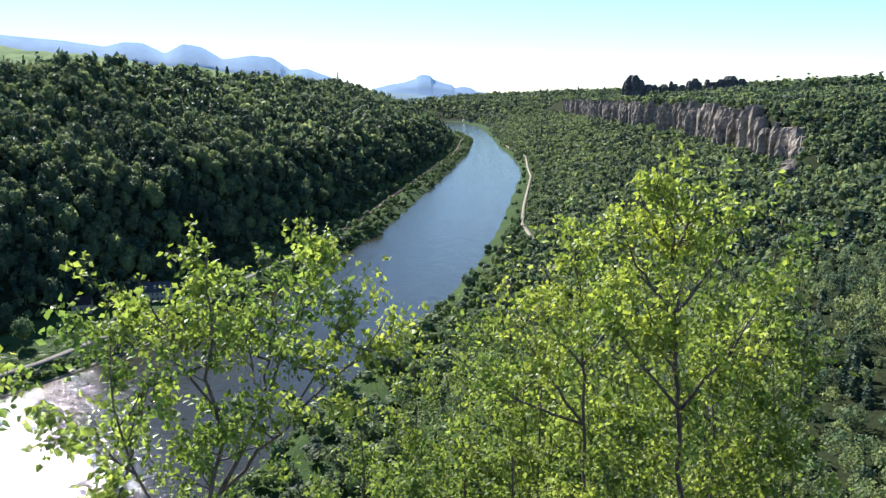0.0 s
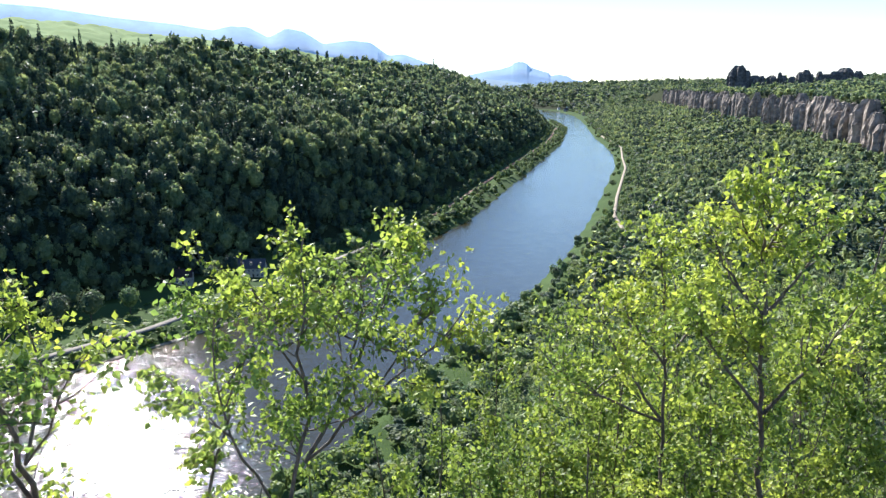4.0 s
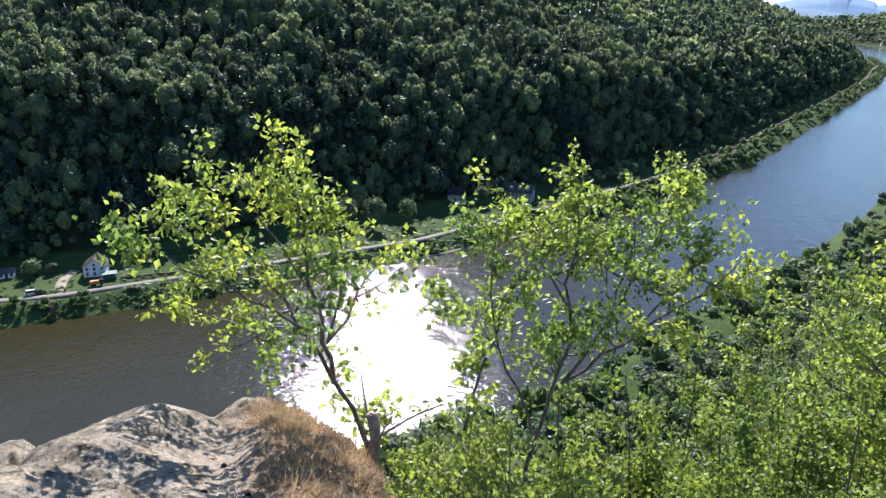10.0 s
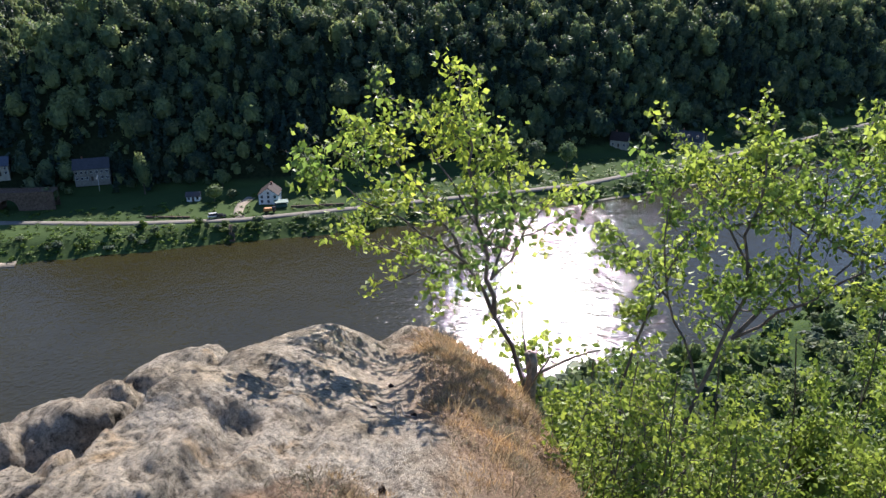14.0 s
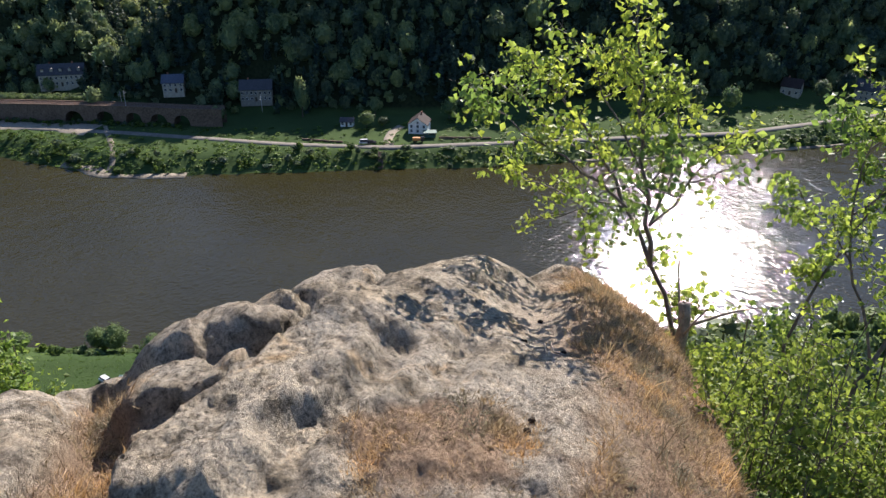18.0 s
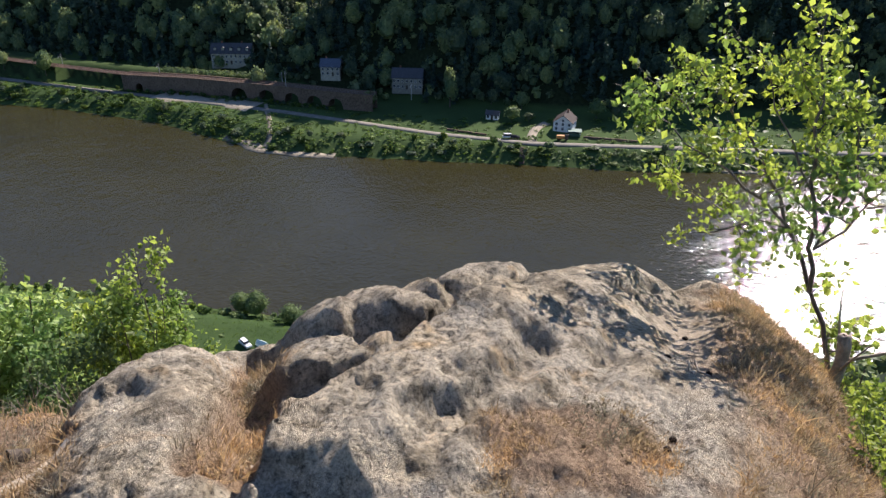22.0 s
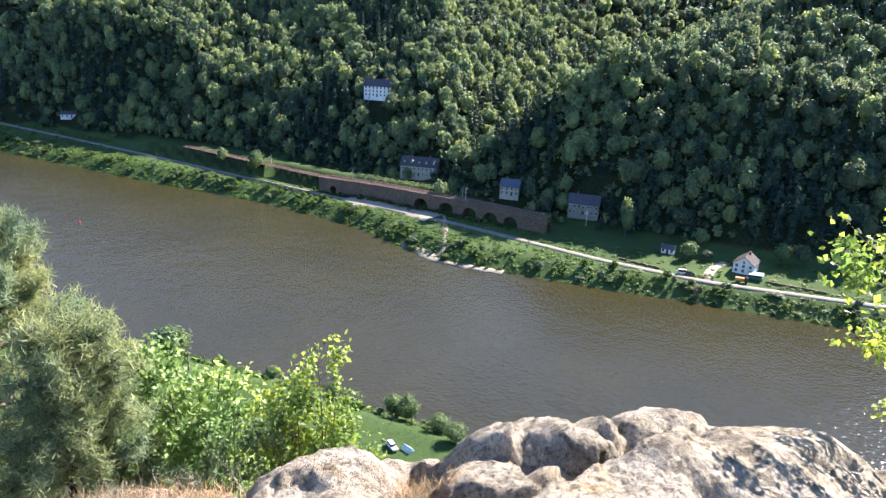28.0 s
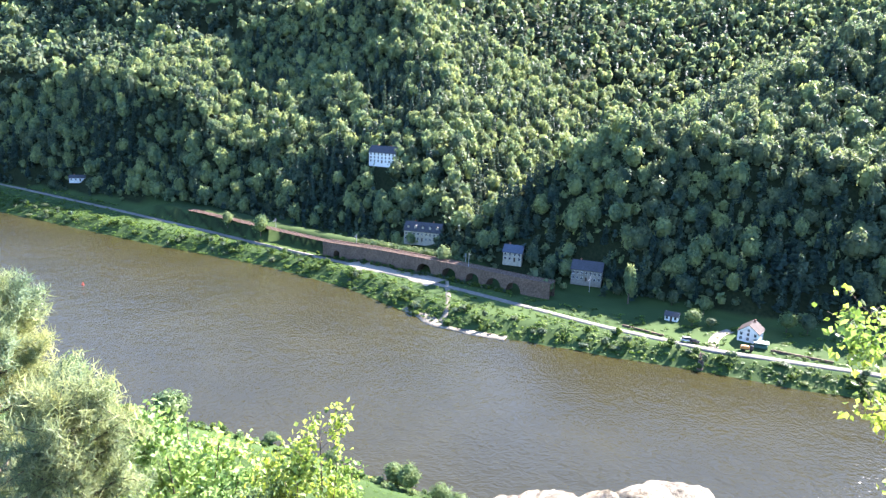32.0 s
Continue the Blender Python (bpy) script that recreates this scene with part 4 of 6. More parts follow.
for k, (heading, high, d) in enumerate(((20.5, -26.5, 2.75), (24.0, -31.0, 2.9), (15.0, -29.0, 2.8), (11.0, -31.5, 2.9), (18.0, -33.5, 2.6))):
    rng = random.Random(160 + k)
    crowd = [(at_view(heading + rng.uniform(-4.5, 4.5), high - rng.uniform(0, 8), d + rng.uniform(-0.25, 0.3)), 0.007) for _ in range(7)]
    sapling("birch_bush", hillside(heading, d + 0.4), crowd, 0.032, 3400, "low bushy birch regrowth at the foot of the rock", 260 + k, branches=9, twigs=4, low=0.6, branch_len=0.08, leaf_mat="bush_leaf_shaded", sort="shrub", group="bushes below the rock")

sapling("hazel_bush", hillside(97.5, 6.2), [(at_view(h, e, 6.0 + k), 0.017) for h, e, k in ((99.4, -23.7, 0.1), (96.6, -25.3, 0), (94.3, -26.8, -0.2), (92.9, -29.4, -0.3), (98.2, -27.5, -0.4), (101.6, -26.2, 0), (95.6, -30.6, -0.5), (100.0, -30.6, -0.5))],
        0.058, 15000, "bushy shrub with broad pale green leaves beside the rock", 305, branches=11, low=0.55, branch_len=0.16, bark="bark", leaf_mat="hazel_leaf", sort="shrub")
sapling("aspen", hillside(87.5, 5.0), [(at_view(h, e, 4.8 + k), 0.012) for h, e, k in ((86.8, -25.4, 0), (88.2, -27.4, 0.1), (89.9, -27.7, 0), (85.2, -27.7, 0), (84.2, -28.9, -0.1), (88.6, -30.0, -0.2), (86.2, -30.8, -0.2), (91.0, -30.2, 0))],
        0.046, 11000, "slim sapling with yellow-green leaves behind the rock", 302, branches=11, low=0.5, branch_len=0.13, sort="tree")
sapling("broom_bush", hillside(92.0, 4.8), [(at_view(92.0 + k * 0.9, -29.2 - 0.4 * abs(k), 4.5), 0.008) for k in (-3, -2, -1, 0, 1, 2, 3)],
        0.035, 4500, "upright broom bush of thin green rods", 303, branches=8, low=0.5, branch_len=0.1, bark="willow", leaf_mat="willow", sort="shrub", bend=0.12)
sapling("dry_bush", hillside(96.0, 4.4), [(at_view(94.0 + 1.6 * k, -33.0 + 0.3 * (k % 2), 3.9), 0.006) for k in range(6)],
        0.02, 60, "leafless grey tangle of dead twigs", 304, branches=10, twigs=6, low=0.4, branch_len=0.15, bark="dead_twig", sort="shrub", bend=0.5)


def needle_tree(name, base, top, spread, count, label, seed):
    """A young pine: whorls of limbs tipped with brushes of needles."""
    rng = np.random.RandomState(seed)
    base, top = np.array(base, float), np.array(top, float)
    size = np.linalg.norm(top - base)
    wood, tips = [tube(*grow(base, top - base, size, 0.06, rng, 0.05, 10, 0.02))], []
    for k in range(32):
        f = 0.12 + 0.86 * k / 31
        at = base + (top - base) * f
        turn = rng.uniform(0, 6.283)
        for j in range(4):
            a = turn + j * 1.6
            p, r = grow(at, (math.cos(a), math.sin(a), 0.35), spread * (1.08 - f) + 0.12, 0.018, rng, 0.2, 6, 0.25)
            wood.append(tube(p, r, 5))
            for _ in range(6):
                q = p[rng.randint(2, 6)]
                tp, tr = grow(q, rng.normal(0, 1, 3) + (math.cos(a), math.sin(a), 0.8), 0.22, 0.005, rng, 0.2, 4, 0.2)
                wood.append(tube(tp, tr, 3))
                tips.append(tp)
            tips.append(p[3:])
    pool = np.concatenate(tips)
    n = count
    at = pool[rng.randint(0, len(pool), n)] + rng.normal(0, 0.025, (n, 3))
    way = rng.normal(0, 1, (n, 3)) + (0, 0, 0.7)
    way /= np.linalg.norm(way, axis=1)[:, None]
    side = np.cross(way, rng.normal(0, 1, (n, 3)))
    side /= np.linalg.norm(side, axis=1)[:, None]
    tri = np.stack((at - side * 0.004, at + side * 0.004, at + way * 0.1), 1).reshape(-1, 3) - base
    verts, faces, k = [], [], 0
    for v, f in wood:
        verts.append(v)
        faces.append(f + k)
        k += len(v)
    thing = new(name)
    thing.location = base
    trunk = new("trunk", mesh_of("trunk", np.concatenate(verts) - base, np.concatenate(faces), ["bark"], smooth=True))
    crown = new("crown", mesh_of("crown", tri, np.arange(len(tri)).reshape(-1, 3), ["pine_needle"]))
    trunk.parent = crown.parent = thing
    return tagged(thing, label, "tree")


needle_tree("pine", hillside(109.5, 7.5), at_view(108.8, -15.6, 7.2), 1.5, 150000, "young pine with grey-green needles beside the rock", 310)
needle_tree("pine", hillside(105.0, 5.8), at_view(104.8, -22.6, 5.4), 1.15, 80000, "small bushy pine below the shrubs", 311)

rng = np.random.RandomState(330)
hd = np.concatenate((rng.uniform(-36, 33, 150), rng.uniform(84, 119, 80)))
d = np.concatenate((6.5 + 20 * rng.uniform(0, 1, 150) ** 0.8, 5.2 + 20 * rng.uniform(0, 1, 80)))
x, y = -np.sin(np.radians(hd)) * d, np.cos(np.radians(hd)) * d
z = land(x, y)
limit = np.interp(hd, (-36, -10, 0, 8, 20, 33, 84, 96, 104, 119), (-16, -22, -25, -28, -31, -35, -37, -34, -29, -25))
room = EYE + d * np.tan(np.radians(limit)) - z
ok = room > 0.8
heights = np.minimum(rng.uniform(2.2, 5.5, len(d)), room)[ok]
plant_woods("hillside_shrubs", np.stack((x, y, z - 0.1), 1)[ok], heights, np.clip(heights * rng.uniform(0.7, 1.1, len(heights)), 1.4, 4.2), rng.randint(0, 2, len(heights)), 650,
            "thick young scrub on the steep slope below the rock", mats=("bush_leaf_shaded", "beech", "spruce"), seed=331, sort="shrubs")

# ---- small things on the rock ----


def on_rock(x, y, up=0.0):
    return (x, y, float(rock_top(np.array([x]), np.array([y]))[0]) + up)


def blades(name, spots, long, label, seed, mat="dry_grass", lean=0.6, thick=0.0013, sort="grass", out=None):
    rng = np.random.RandomState(seed)
    n = len(spots)
    way = rng.normal(0, lean, (n, 3))
    if out is not None:
        way[:, :2] += out
    way[:, 2] = np.abs(way[:, 2]) + 0.55
    way /= np.linalg.norm(way, axis=1)[:, None]
    side = np.cross(way, rng.normal(0, 1, (n, 3)))
    side /= np.linalg.norm(side, axis=1)[:, None]
    size = (long * rng.uniform(0.3, 1.25, n))[:, None]
    bow = rng.normal(0, 0.22, (n, 3)) * size
    w = thick * rng.uniform(0.6, 1.5, n)[:, None]
    mid, tip = spots + way * size * 0.55, spots + way * size + bow
    tip[:, 2] -= 0.1 * size[:, 0]
    v = np.stack((spots - side * w, spots + side * w, mid + side * w * 0.8, tip, mid - side * w * 0.8), 1).reshape(-1, 3)
    a = np.arange(n)[:, None] * 5
    faces = np.concatenate((a + (0, 1, 2), a + (0, 2, 4), a + (4, 2, 3)))
    return tagged(new(name, mesh_of(name, v, faces, [mat])), label, sort, kind="stuff")


def grass_spots(count, inside, x0, x1, y0, y1, seed):
    rng = np.random.RandomState(seed)
    x, y = rng.uniform(x0, x1, count * 6), rng.uniform(y0, y1, count * 6)
    clump = wavy(x, y, 0.45, seed) + rng.normal(0, 0.35, len(x))
    keep = inside(x, y) & (clump > -0.15)
    x, y = x[keep][:count], y[keep][:count]
    return np.stack((x, y, rock_top(x, y) - 0.01), 1)


def right_grass(x, y):
    at, d = heading_of(x, y), np.hypot(x, y)
    line = off_line(x, y, np.array(((-0.75, 1.0), (-1.2, 1.8), (-1.95, 2.55), (-2.85, 3.5)), float))[0]
    return (line < 0.02) & (d < np.interp(at, EDGE_AT, EDGE_OUT) * 1.04) & (at > 8)


def tufts(count, each, inside, x0, x1, y0, y1, seed, wide=0.03):
    """Grass in tufts: where the blades stand and how they lean out from each tuft's heart."""
    rng = np.random.RandomState(seed)
    x, y = rng.uniform(x0, x1, count * 8), rng.uniform(y0, y1, count * 8)
    keep = inside(x, y) & (wavy(x, y, 0.3, seed) + rng.normal(0, 0.5, len(x)) > -0.2)
    heart = np.stack((x[keep][:count], y[keep][:count]), 1)
    n = rng.randint(each // 3, each * 2, len(heart))
    heart, size = np.repeat(heart, n, 0), np.repeat(rng.uniform(0.6, 1.5, len(heart)), n)
    off = rng.normal(0, 1, heart.shape) * wide * size[:, None]
    comb = np.stack((wavy(heart[:, 0], heart[:, 1], 0.7, seed + 3), wavy(heart[:, 1], heart[:, 0], 0.8, seed + 4)), 1) * 0.5
    at = heart + off
    return np.stack((at[:, 0], at[:, 1], rock_top(at[:, 0], at[:, 1]) - 0.008), 1), off / wide * 0.45 + comb


def tuft2(x, y):
    return np.hypot(x + 1.42, y - 1.22) + 0.1 * wavy(x, y, 0.3, 8) < 0.33


def furrow(x, y):
    return np.abs(off_line(x, y, np.array(((-2.05, 0.22), (-2.28, 0.36), (-2.6, 0.5), (-3.0, 0.59)), float))[0]) < 0.09


def left_grass(x, y):
    return (y < -0.2 - 0.15 * (x + 2.4)) & (x < -1.5)


for name, where, area, many, each, long, label, seed in (
        ("dry_grass", right_grass, (-3.1, -0.2, 0.8, 4.3), 1150, 34, 0.06, "dry rust-brown grass along the rock edge", 51),
        ("dry_grass", tuft2, (-1.85, -1.0, 0.8, 1.7), 300, 26, 0.042, "low dry brown grass tuft on the rock", 53),
        ("dry_grass", furrow, (-3.1, -2.0, 0.1, 0.75), 150, 30, 0.075, "dry orange grass in a rock furrow", 55),
        ("dry_grass", left_grass, (-3.2, -1.5, -1.3, 0.0), 420, 30, 0.095, "dry orange grass beside the boulder", 57)):
    spots, out = tufts(many, each, where, *area, seed)
    blades(name, spots, long, label, seed + 1, lean=0.5, thick=0.0015, out=out)
blades("dry_grass", grass_spots(9000, lambda x, y: right_grass(x + 0.1, y - 0.1), -3.1, -0.2, 0.8, 4.3, 61), 0.05, "short matted dead stalks and litter on the soil", 62, lean=1.6, thick=0.0014)
blades("dry_grass", grass_spots(1500, right_grass, -3.1, -0.2, 0.8, 4.3, 59), 0.15, "long dry straws among the rust-brown grass", 60, lean=0.6, thick=0.0013)


def stump():
    thing = new("tree_stump")
    thing.location = at_view(29.7, -32.8, 4.0)
    rng = np.random.RandomState(5)
    v, f = tube([(0, 0, -0.25), (0.0, 0, 0.05), (0.01, 0, 0.2), (0.0, 0.01, 0.26), (-0.02, 0.01, 0.33), (-0.02, 0.01, 0.335)], (0.05, 0.036, 0.032, 0.03, 0.034, 0.01), 14)
    v = v + rng.normal(0, 0.004, v.shape)
    o = new("trunk", mesh_of("trunk", v, f, ["stump_bark"], smooth=True))
    o.parent = thing
    for k, (a, high) in enumerate(((2.6, 0.12), (0.4, 0.18), (-0.5, 0.1))):
        p, r = grow((0, 0, high), (math.cos(a), math.sin(a), 0.9), 0.45, 0.011, rng, 0.3, 7, 0.1)
        o = new("branch", mesh_of("branch", *tube(p, r, 6), ["stump_bark"], smooth=True))
        o.parent = thing
    tagged(thing, "sawn-off birch stump with bare side shoots", "tree stump")


stump()


def pine_cone():
    """Overlapping scales in spiral rows round an egg-shaped core."""
    thing = new("pine_cone")
    bm = bmesh.new()
    for k in range(60):
        f = k / 59
        a, z = k * 2.4, -0.022 + 0.044 * f
        r = 0.016 * math.sin(math.pi * (0.12 + 0.8 * f)) + 0.004
        c, s = math.cos(a), math.sin(a)
        p = [Vector((c * r * 0.4, s * r * 0.4, z)), Vector((c * r - s * 0.005, s * r + c * 0.005, z + 0.003)), Vector((c * (r + 0.005), s * (r + 0.005), z + 0.006)),
             Vector((c * r + s * 0.005, s * r - c * 0.005, z + 0.003)), Vector((c * r * 0.9, s * r * 0.9, z - 0.003))]
        q = [bm.verts.new(v) for v in p]
        bm.faces.new((q[0], q[1], q[2], q[3]))
        bm.faces.new((q[4], q[3], q[2]))
        bm.faces.new((q[4], q[2], q[1]))
    part("husk", bm, "cone", thing)
    bm = bmesh.new()
    bmesh.ops.create_icosphere(bm, subdivisions=2, radius=0.014)
    bmesh.ops.scale(bm, vec=(1, 1, 1.5), verts=bm.verts)
    part("core", bm, "cone", thing)
    return tagged(thing, "open dark brown pine cone lying on the rock", "pine cone", "pine cones on the rock")


MAT["cone"] = plain("cone_scales", (0.05, 0.033, 0.024), 0.85, scale=60, amount=0.5)
CONES = ((-1.96, 2.13), (-1.37, 1.57), (-1.33, 1.51), (-1.17, 1.41), (-1.07, 1.24), (-1.07, 2.05), (-2.2, 2.5), (-1.78, 2.2))
first = pine_cone()
rng = random.Random(4)
for k, (cx, cy) in enumerate(CONES):
    m = pose(*on_rock(cx, cy, 0.01), 80 + rng.uniform(-20, 20), rng.uniform(0, 50), rng.uniform(0, 360)) @ Matrix.Scale(0.75, 4)
    if k:
        copy_thing(first, m)
    else:
        first.matrix_basis = m


def stick(name, spots, radius, mat, label, seed, sort="stick"):
    rng = np.random.RandomState(seed)
    pts = np.array([on_rock(a, b, radius * 0.8) for a, b in spots])
    v, f = tube(pts, np.linspace(radius, radius * 0.55, len(pts)), 8)
    thing = new(name, mesh_of(name, v + rng.normal(0, radius * 0.08, v.shape), f, [mat], smooth=True))
    return tagged(thing, label, sort)


stick("stick", ((-1.66, 1.96), (-1.74, 2.06), (-1.83, 2.14), (-1.94, 2.25)), 0.008, "dead_twig", "bleached bent twig lying in the sand", 61)
stick("stick", ((-1.75, 2.18), (-1.84, 2.2), (-1.95, 2.3)), 0.005, "dead_twig", "thin bleached twig lying in the sand", 62)
stick("log", ((-2.22, -0.48), (-2.3, -0.36), (-2.36, -0.28), (-2.42, -0.2)), 0.022, "dead_wood", "weathered barkless branch in dry grass", 63, "log")
stick("log", ((-2.28, -0.42), (-2.36, -0.32), (-2.44, -0.24)), 0.014, "dead_wood", "short weathered branch in dry grass", 64, "log")
stick("stick", ((-2.08, 0.38), (-2.12, 0.35), (-2.16, 0.35)), 0.016, "dead_wood", "pale broken wood chip in the furrow", 65)
stick("stick", ((-1.98, 0.42), (-2.06, 0.38), (-2.1, 0.44)), 0.008, "dead_wood", "pale wood splinter in the furrow", 66)
stick("log", ((-2.5, -0.4), (-2.52, -0.34)), 0.035, "bark", "short dark stub of rotten wood", 67, "log")
MAT["shore"] = plain("stony_shore", (0.26, 0.225, 0.17), 0.95, scale=0.9, amount=0.7)
MAT["rust_ballast"] = plain("rusty_ballast", (0.17, 0.11, 0.08), 0.95, scale=3, amount=0.5)

# ---- the far bank: road, railway, houses ----


def strip(name, line, width, z_of, mat, label, sort, step=4.0, wobble=0.0, lift_by=0.06):
    """A road or path laid along a line."""
    line = np.array(line, float)
    legs = np.hypot(*np.diff(line, axis=0).T)
    run = np.concatenate(((0,), np.cumsum(legs)))
    s = np.arange(0, run[-1], step)
    x, y = np.interp(s, run, line[:, 0]), np.interp(s, run, line[:, 1])
    for _ in range(3):
        x[1:-1], y[1:-1] = (x[:-2] + 2 * x[1:-1] + x[2:]) / 4, (y[:-2] + 2 * y[1:-1] + y[2:]) / 4
    dx, dy = np.gradient(x), np.gradient(y)
    size = np.hypot(dx, dy)
    nx, ny = -dy / size, dx / size
    half = width / 2 * (1 + wobble * wavy(x, y, 30, 3))
    rows = []
    for k in (-1.15, -1, 0, 1, 1.15):
        px, py = x + nx * half * k, y + ny * half * k
        rows.append(np.stack((px, py, z_of(px, py) + (lift_by if abs(k) <= 1 else -0.3) + (0.05 if k == 0 else 0)), -1))
    v = np.stack(rows, 1).reshape(-1, 3)
    n = len(x)
    i, j = np.meshgrid(np.arange(n - 1), np.arange(4), indexing="ij")
    a = i * 5 + j
    return tagged(new(name, mesh_of(name, v, np.stack((a, a + 1, a + 6, a + 5), -1).reshape(-1, 4), [mat], smooth=True)), label, sort, kind="structure")


strip("road", ROAD, 4.0, lambda x, y: np.clip(land(x, y), 5.0, 5.8), "road", "narrow pale riverside road", "road", lift_by=0.28)
strip("driveway", ((-272, 192), (-279, 196), (-287, 204), (-292, 214)), 4.0, lambda x, y: np.maximum(land(x, y), 5.0), "gravel", "pale gravel drive to the white house", "driveway", step=2.0, lift_by=0.34)
strip("gravel_yard", ((-425, 55), (-408, 70), (-394, 84), (-380, 95)), 12.0, lambda x, y: np.maximum(land(x, y), 5.0), "gravel", "sunlit pale gravel yard beside the road", "gravel yard", step=2.0, wobble=0.5, lift_by=0.36)
strip("creek_bed", ((-384, 101), (-366, 97), (-349, 93), (-334, 88), (-326, 80)), 2.4, lambda x, y: land(x, y), "shore", "stony creek bed down to the river", "creek", step=2.0, wobble=0.4, lift_by=0.15)
strip("shore_stones", ((-353, 71.5), (-339, 79), (-327.5, 82.5), (-317.5, 94), (-305.5, 111)), 4.6, lambda x, y: np.maximum(land(x, y), 0.0), "shore", "pale stony shore at the water line", "shore", step=2.0, wobble=0.6, lift_by=0.25)
strip("shore_stones", ((-215, 250), (-190, 293), (-168, 330), (-150, 366), (-132, 412)), 1.8, lambda x, y: np.maximum(land(x, y), 0.0), "shore", "pale stony shore along the bank", "shore", step=3.0, wobble=0.6, lift_by=0.25)
strip("path", ((60, 515), (78, 578), (78, 690), (93, 806), (137, 1100), (150, 1250), (172, 1460), (165, 1800)), 2.8, lambda x, y: land(x, y), "gravel", "pale riverside path through the meadow", "path", step=3.0, lift_by=1.0)
strip("railway_track", ((-92, 640), (-79, 690), (-27, 1090), (40, 1600), (74, 2100)), 4.0, lambda x, y: np.maximum(land(x, y), 5.0), "rust_ballast", "single grey railway bed along the foot of the slope", "railway", step=5.0, lift_by=0.9)


def gable_walls(bm, long, wide, eaves, ridge, deep=3.0):
    """A house body with two gables along x."""
    x, y = long / 2, wide / 2
    base = [bm.verts.new(p) for p in ((-x, -y, -deep), (x, -y, -deep), (x, y, -deep), (-x, y, -deep))]
    tops = [bm.verts.new(p) for p in ((-x, -y, eaves), (x, -y, eaves), (x, y, eaves), (-x, y, eaves))]
    peaks = [bm.verts.new((-x, 0, ridge)), bm.verts.new((x, 0, ridge))]
    for a, b in ((0, 1), (2, 3)):
        bm.faces.new((base[a], base[b], tops[b], tops[a]))
    bm.faces.new((base[1], base[2], tops[2], peaks[1], tops[1]))
    bm.faces.new((base[3], base[0], tops[0], peaks[0], tops[3]))
    bm.faces.new(tuple(reversed(base)))
    return bm


def gable_roof(bm, long, wide, eaves, ridge, over=0.5, thick=0.22):
    x, y = long / 2 + over, wide / 2 + over
    drop = over * (ridge - eaves) / (wide / 2)
    for s in (-1, 1):
        q = [Vector((-x, s * y, eaves - drop)), Vector((x, s * y, eaves - drop)), Vector((x, 0, ridge)), Vector((-x, 0, ridge))]
        low = [bm.verts.new(p + Vector((0, 0, 0.03))) for p in q]
        up = [bm.verts.new(p + Vector((0, 0, thick + 0.03))) for p in q]
        bm.faces.new(up if s < 0 else list(reversed(up)))
        bm.faces.new(list(reversed(low)) if s < 0 else low)
        for k in range(4):
            bm.faces.new((low[k], low[(k + 1) % 4], up[(k + 1) % 4], up[k]))
    bmesh.ops.recalc_face_normals(bm, faces=bm.faces)
    return bm


def window_on(house, x, y, z, w, h, face):
    """A framed window: face is 'x+', 'x-', 'y+' or 'y-'."""
    win = new("window")
    win.parent = house
    s = 1 if face[1] == "+" else -1
    win.matrix_basis = pose(x, y, z, 0, 0, {"y-": 0, "x+": 90, "y+": 180, "x-": 270}[face])
    bm = bmesh.new()
    t = 0.1
    for a, b, c, d in ((-w / 2 - t, -h / 2 - t, w / 2 + t, -h / 2), (-w / 2 - t, h / 2, w / 2 + t, h / 2 + t), (-w / 2 - t, -h / 2, -w / 2, h / 2), (w / 2, -h / 2, w / 2 + t, h / 2), (-0.03, -h / 2, 0.03, h / 2)):
        box(bm, a, -0.06, b, c, 0.02, d)
    part("frame", bm, "frame_paint", win)
    part("pane", box(bmesh.new(), -w / 2, -0.03, -h / 2, w / 2, 0.02, h / 2), "glass", win)
    return win


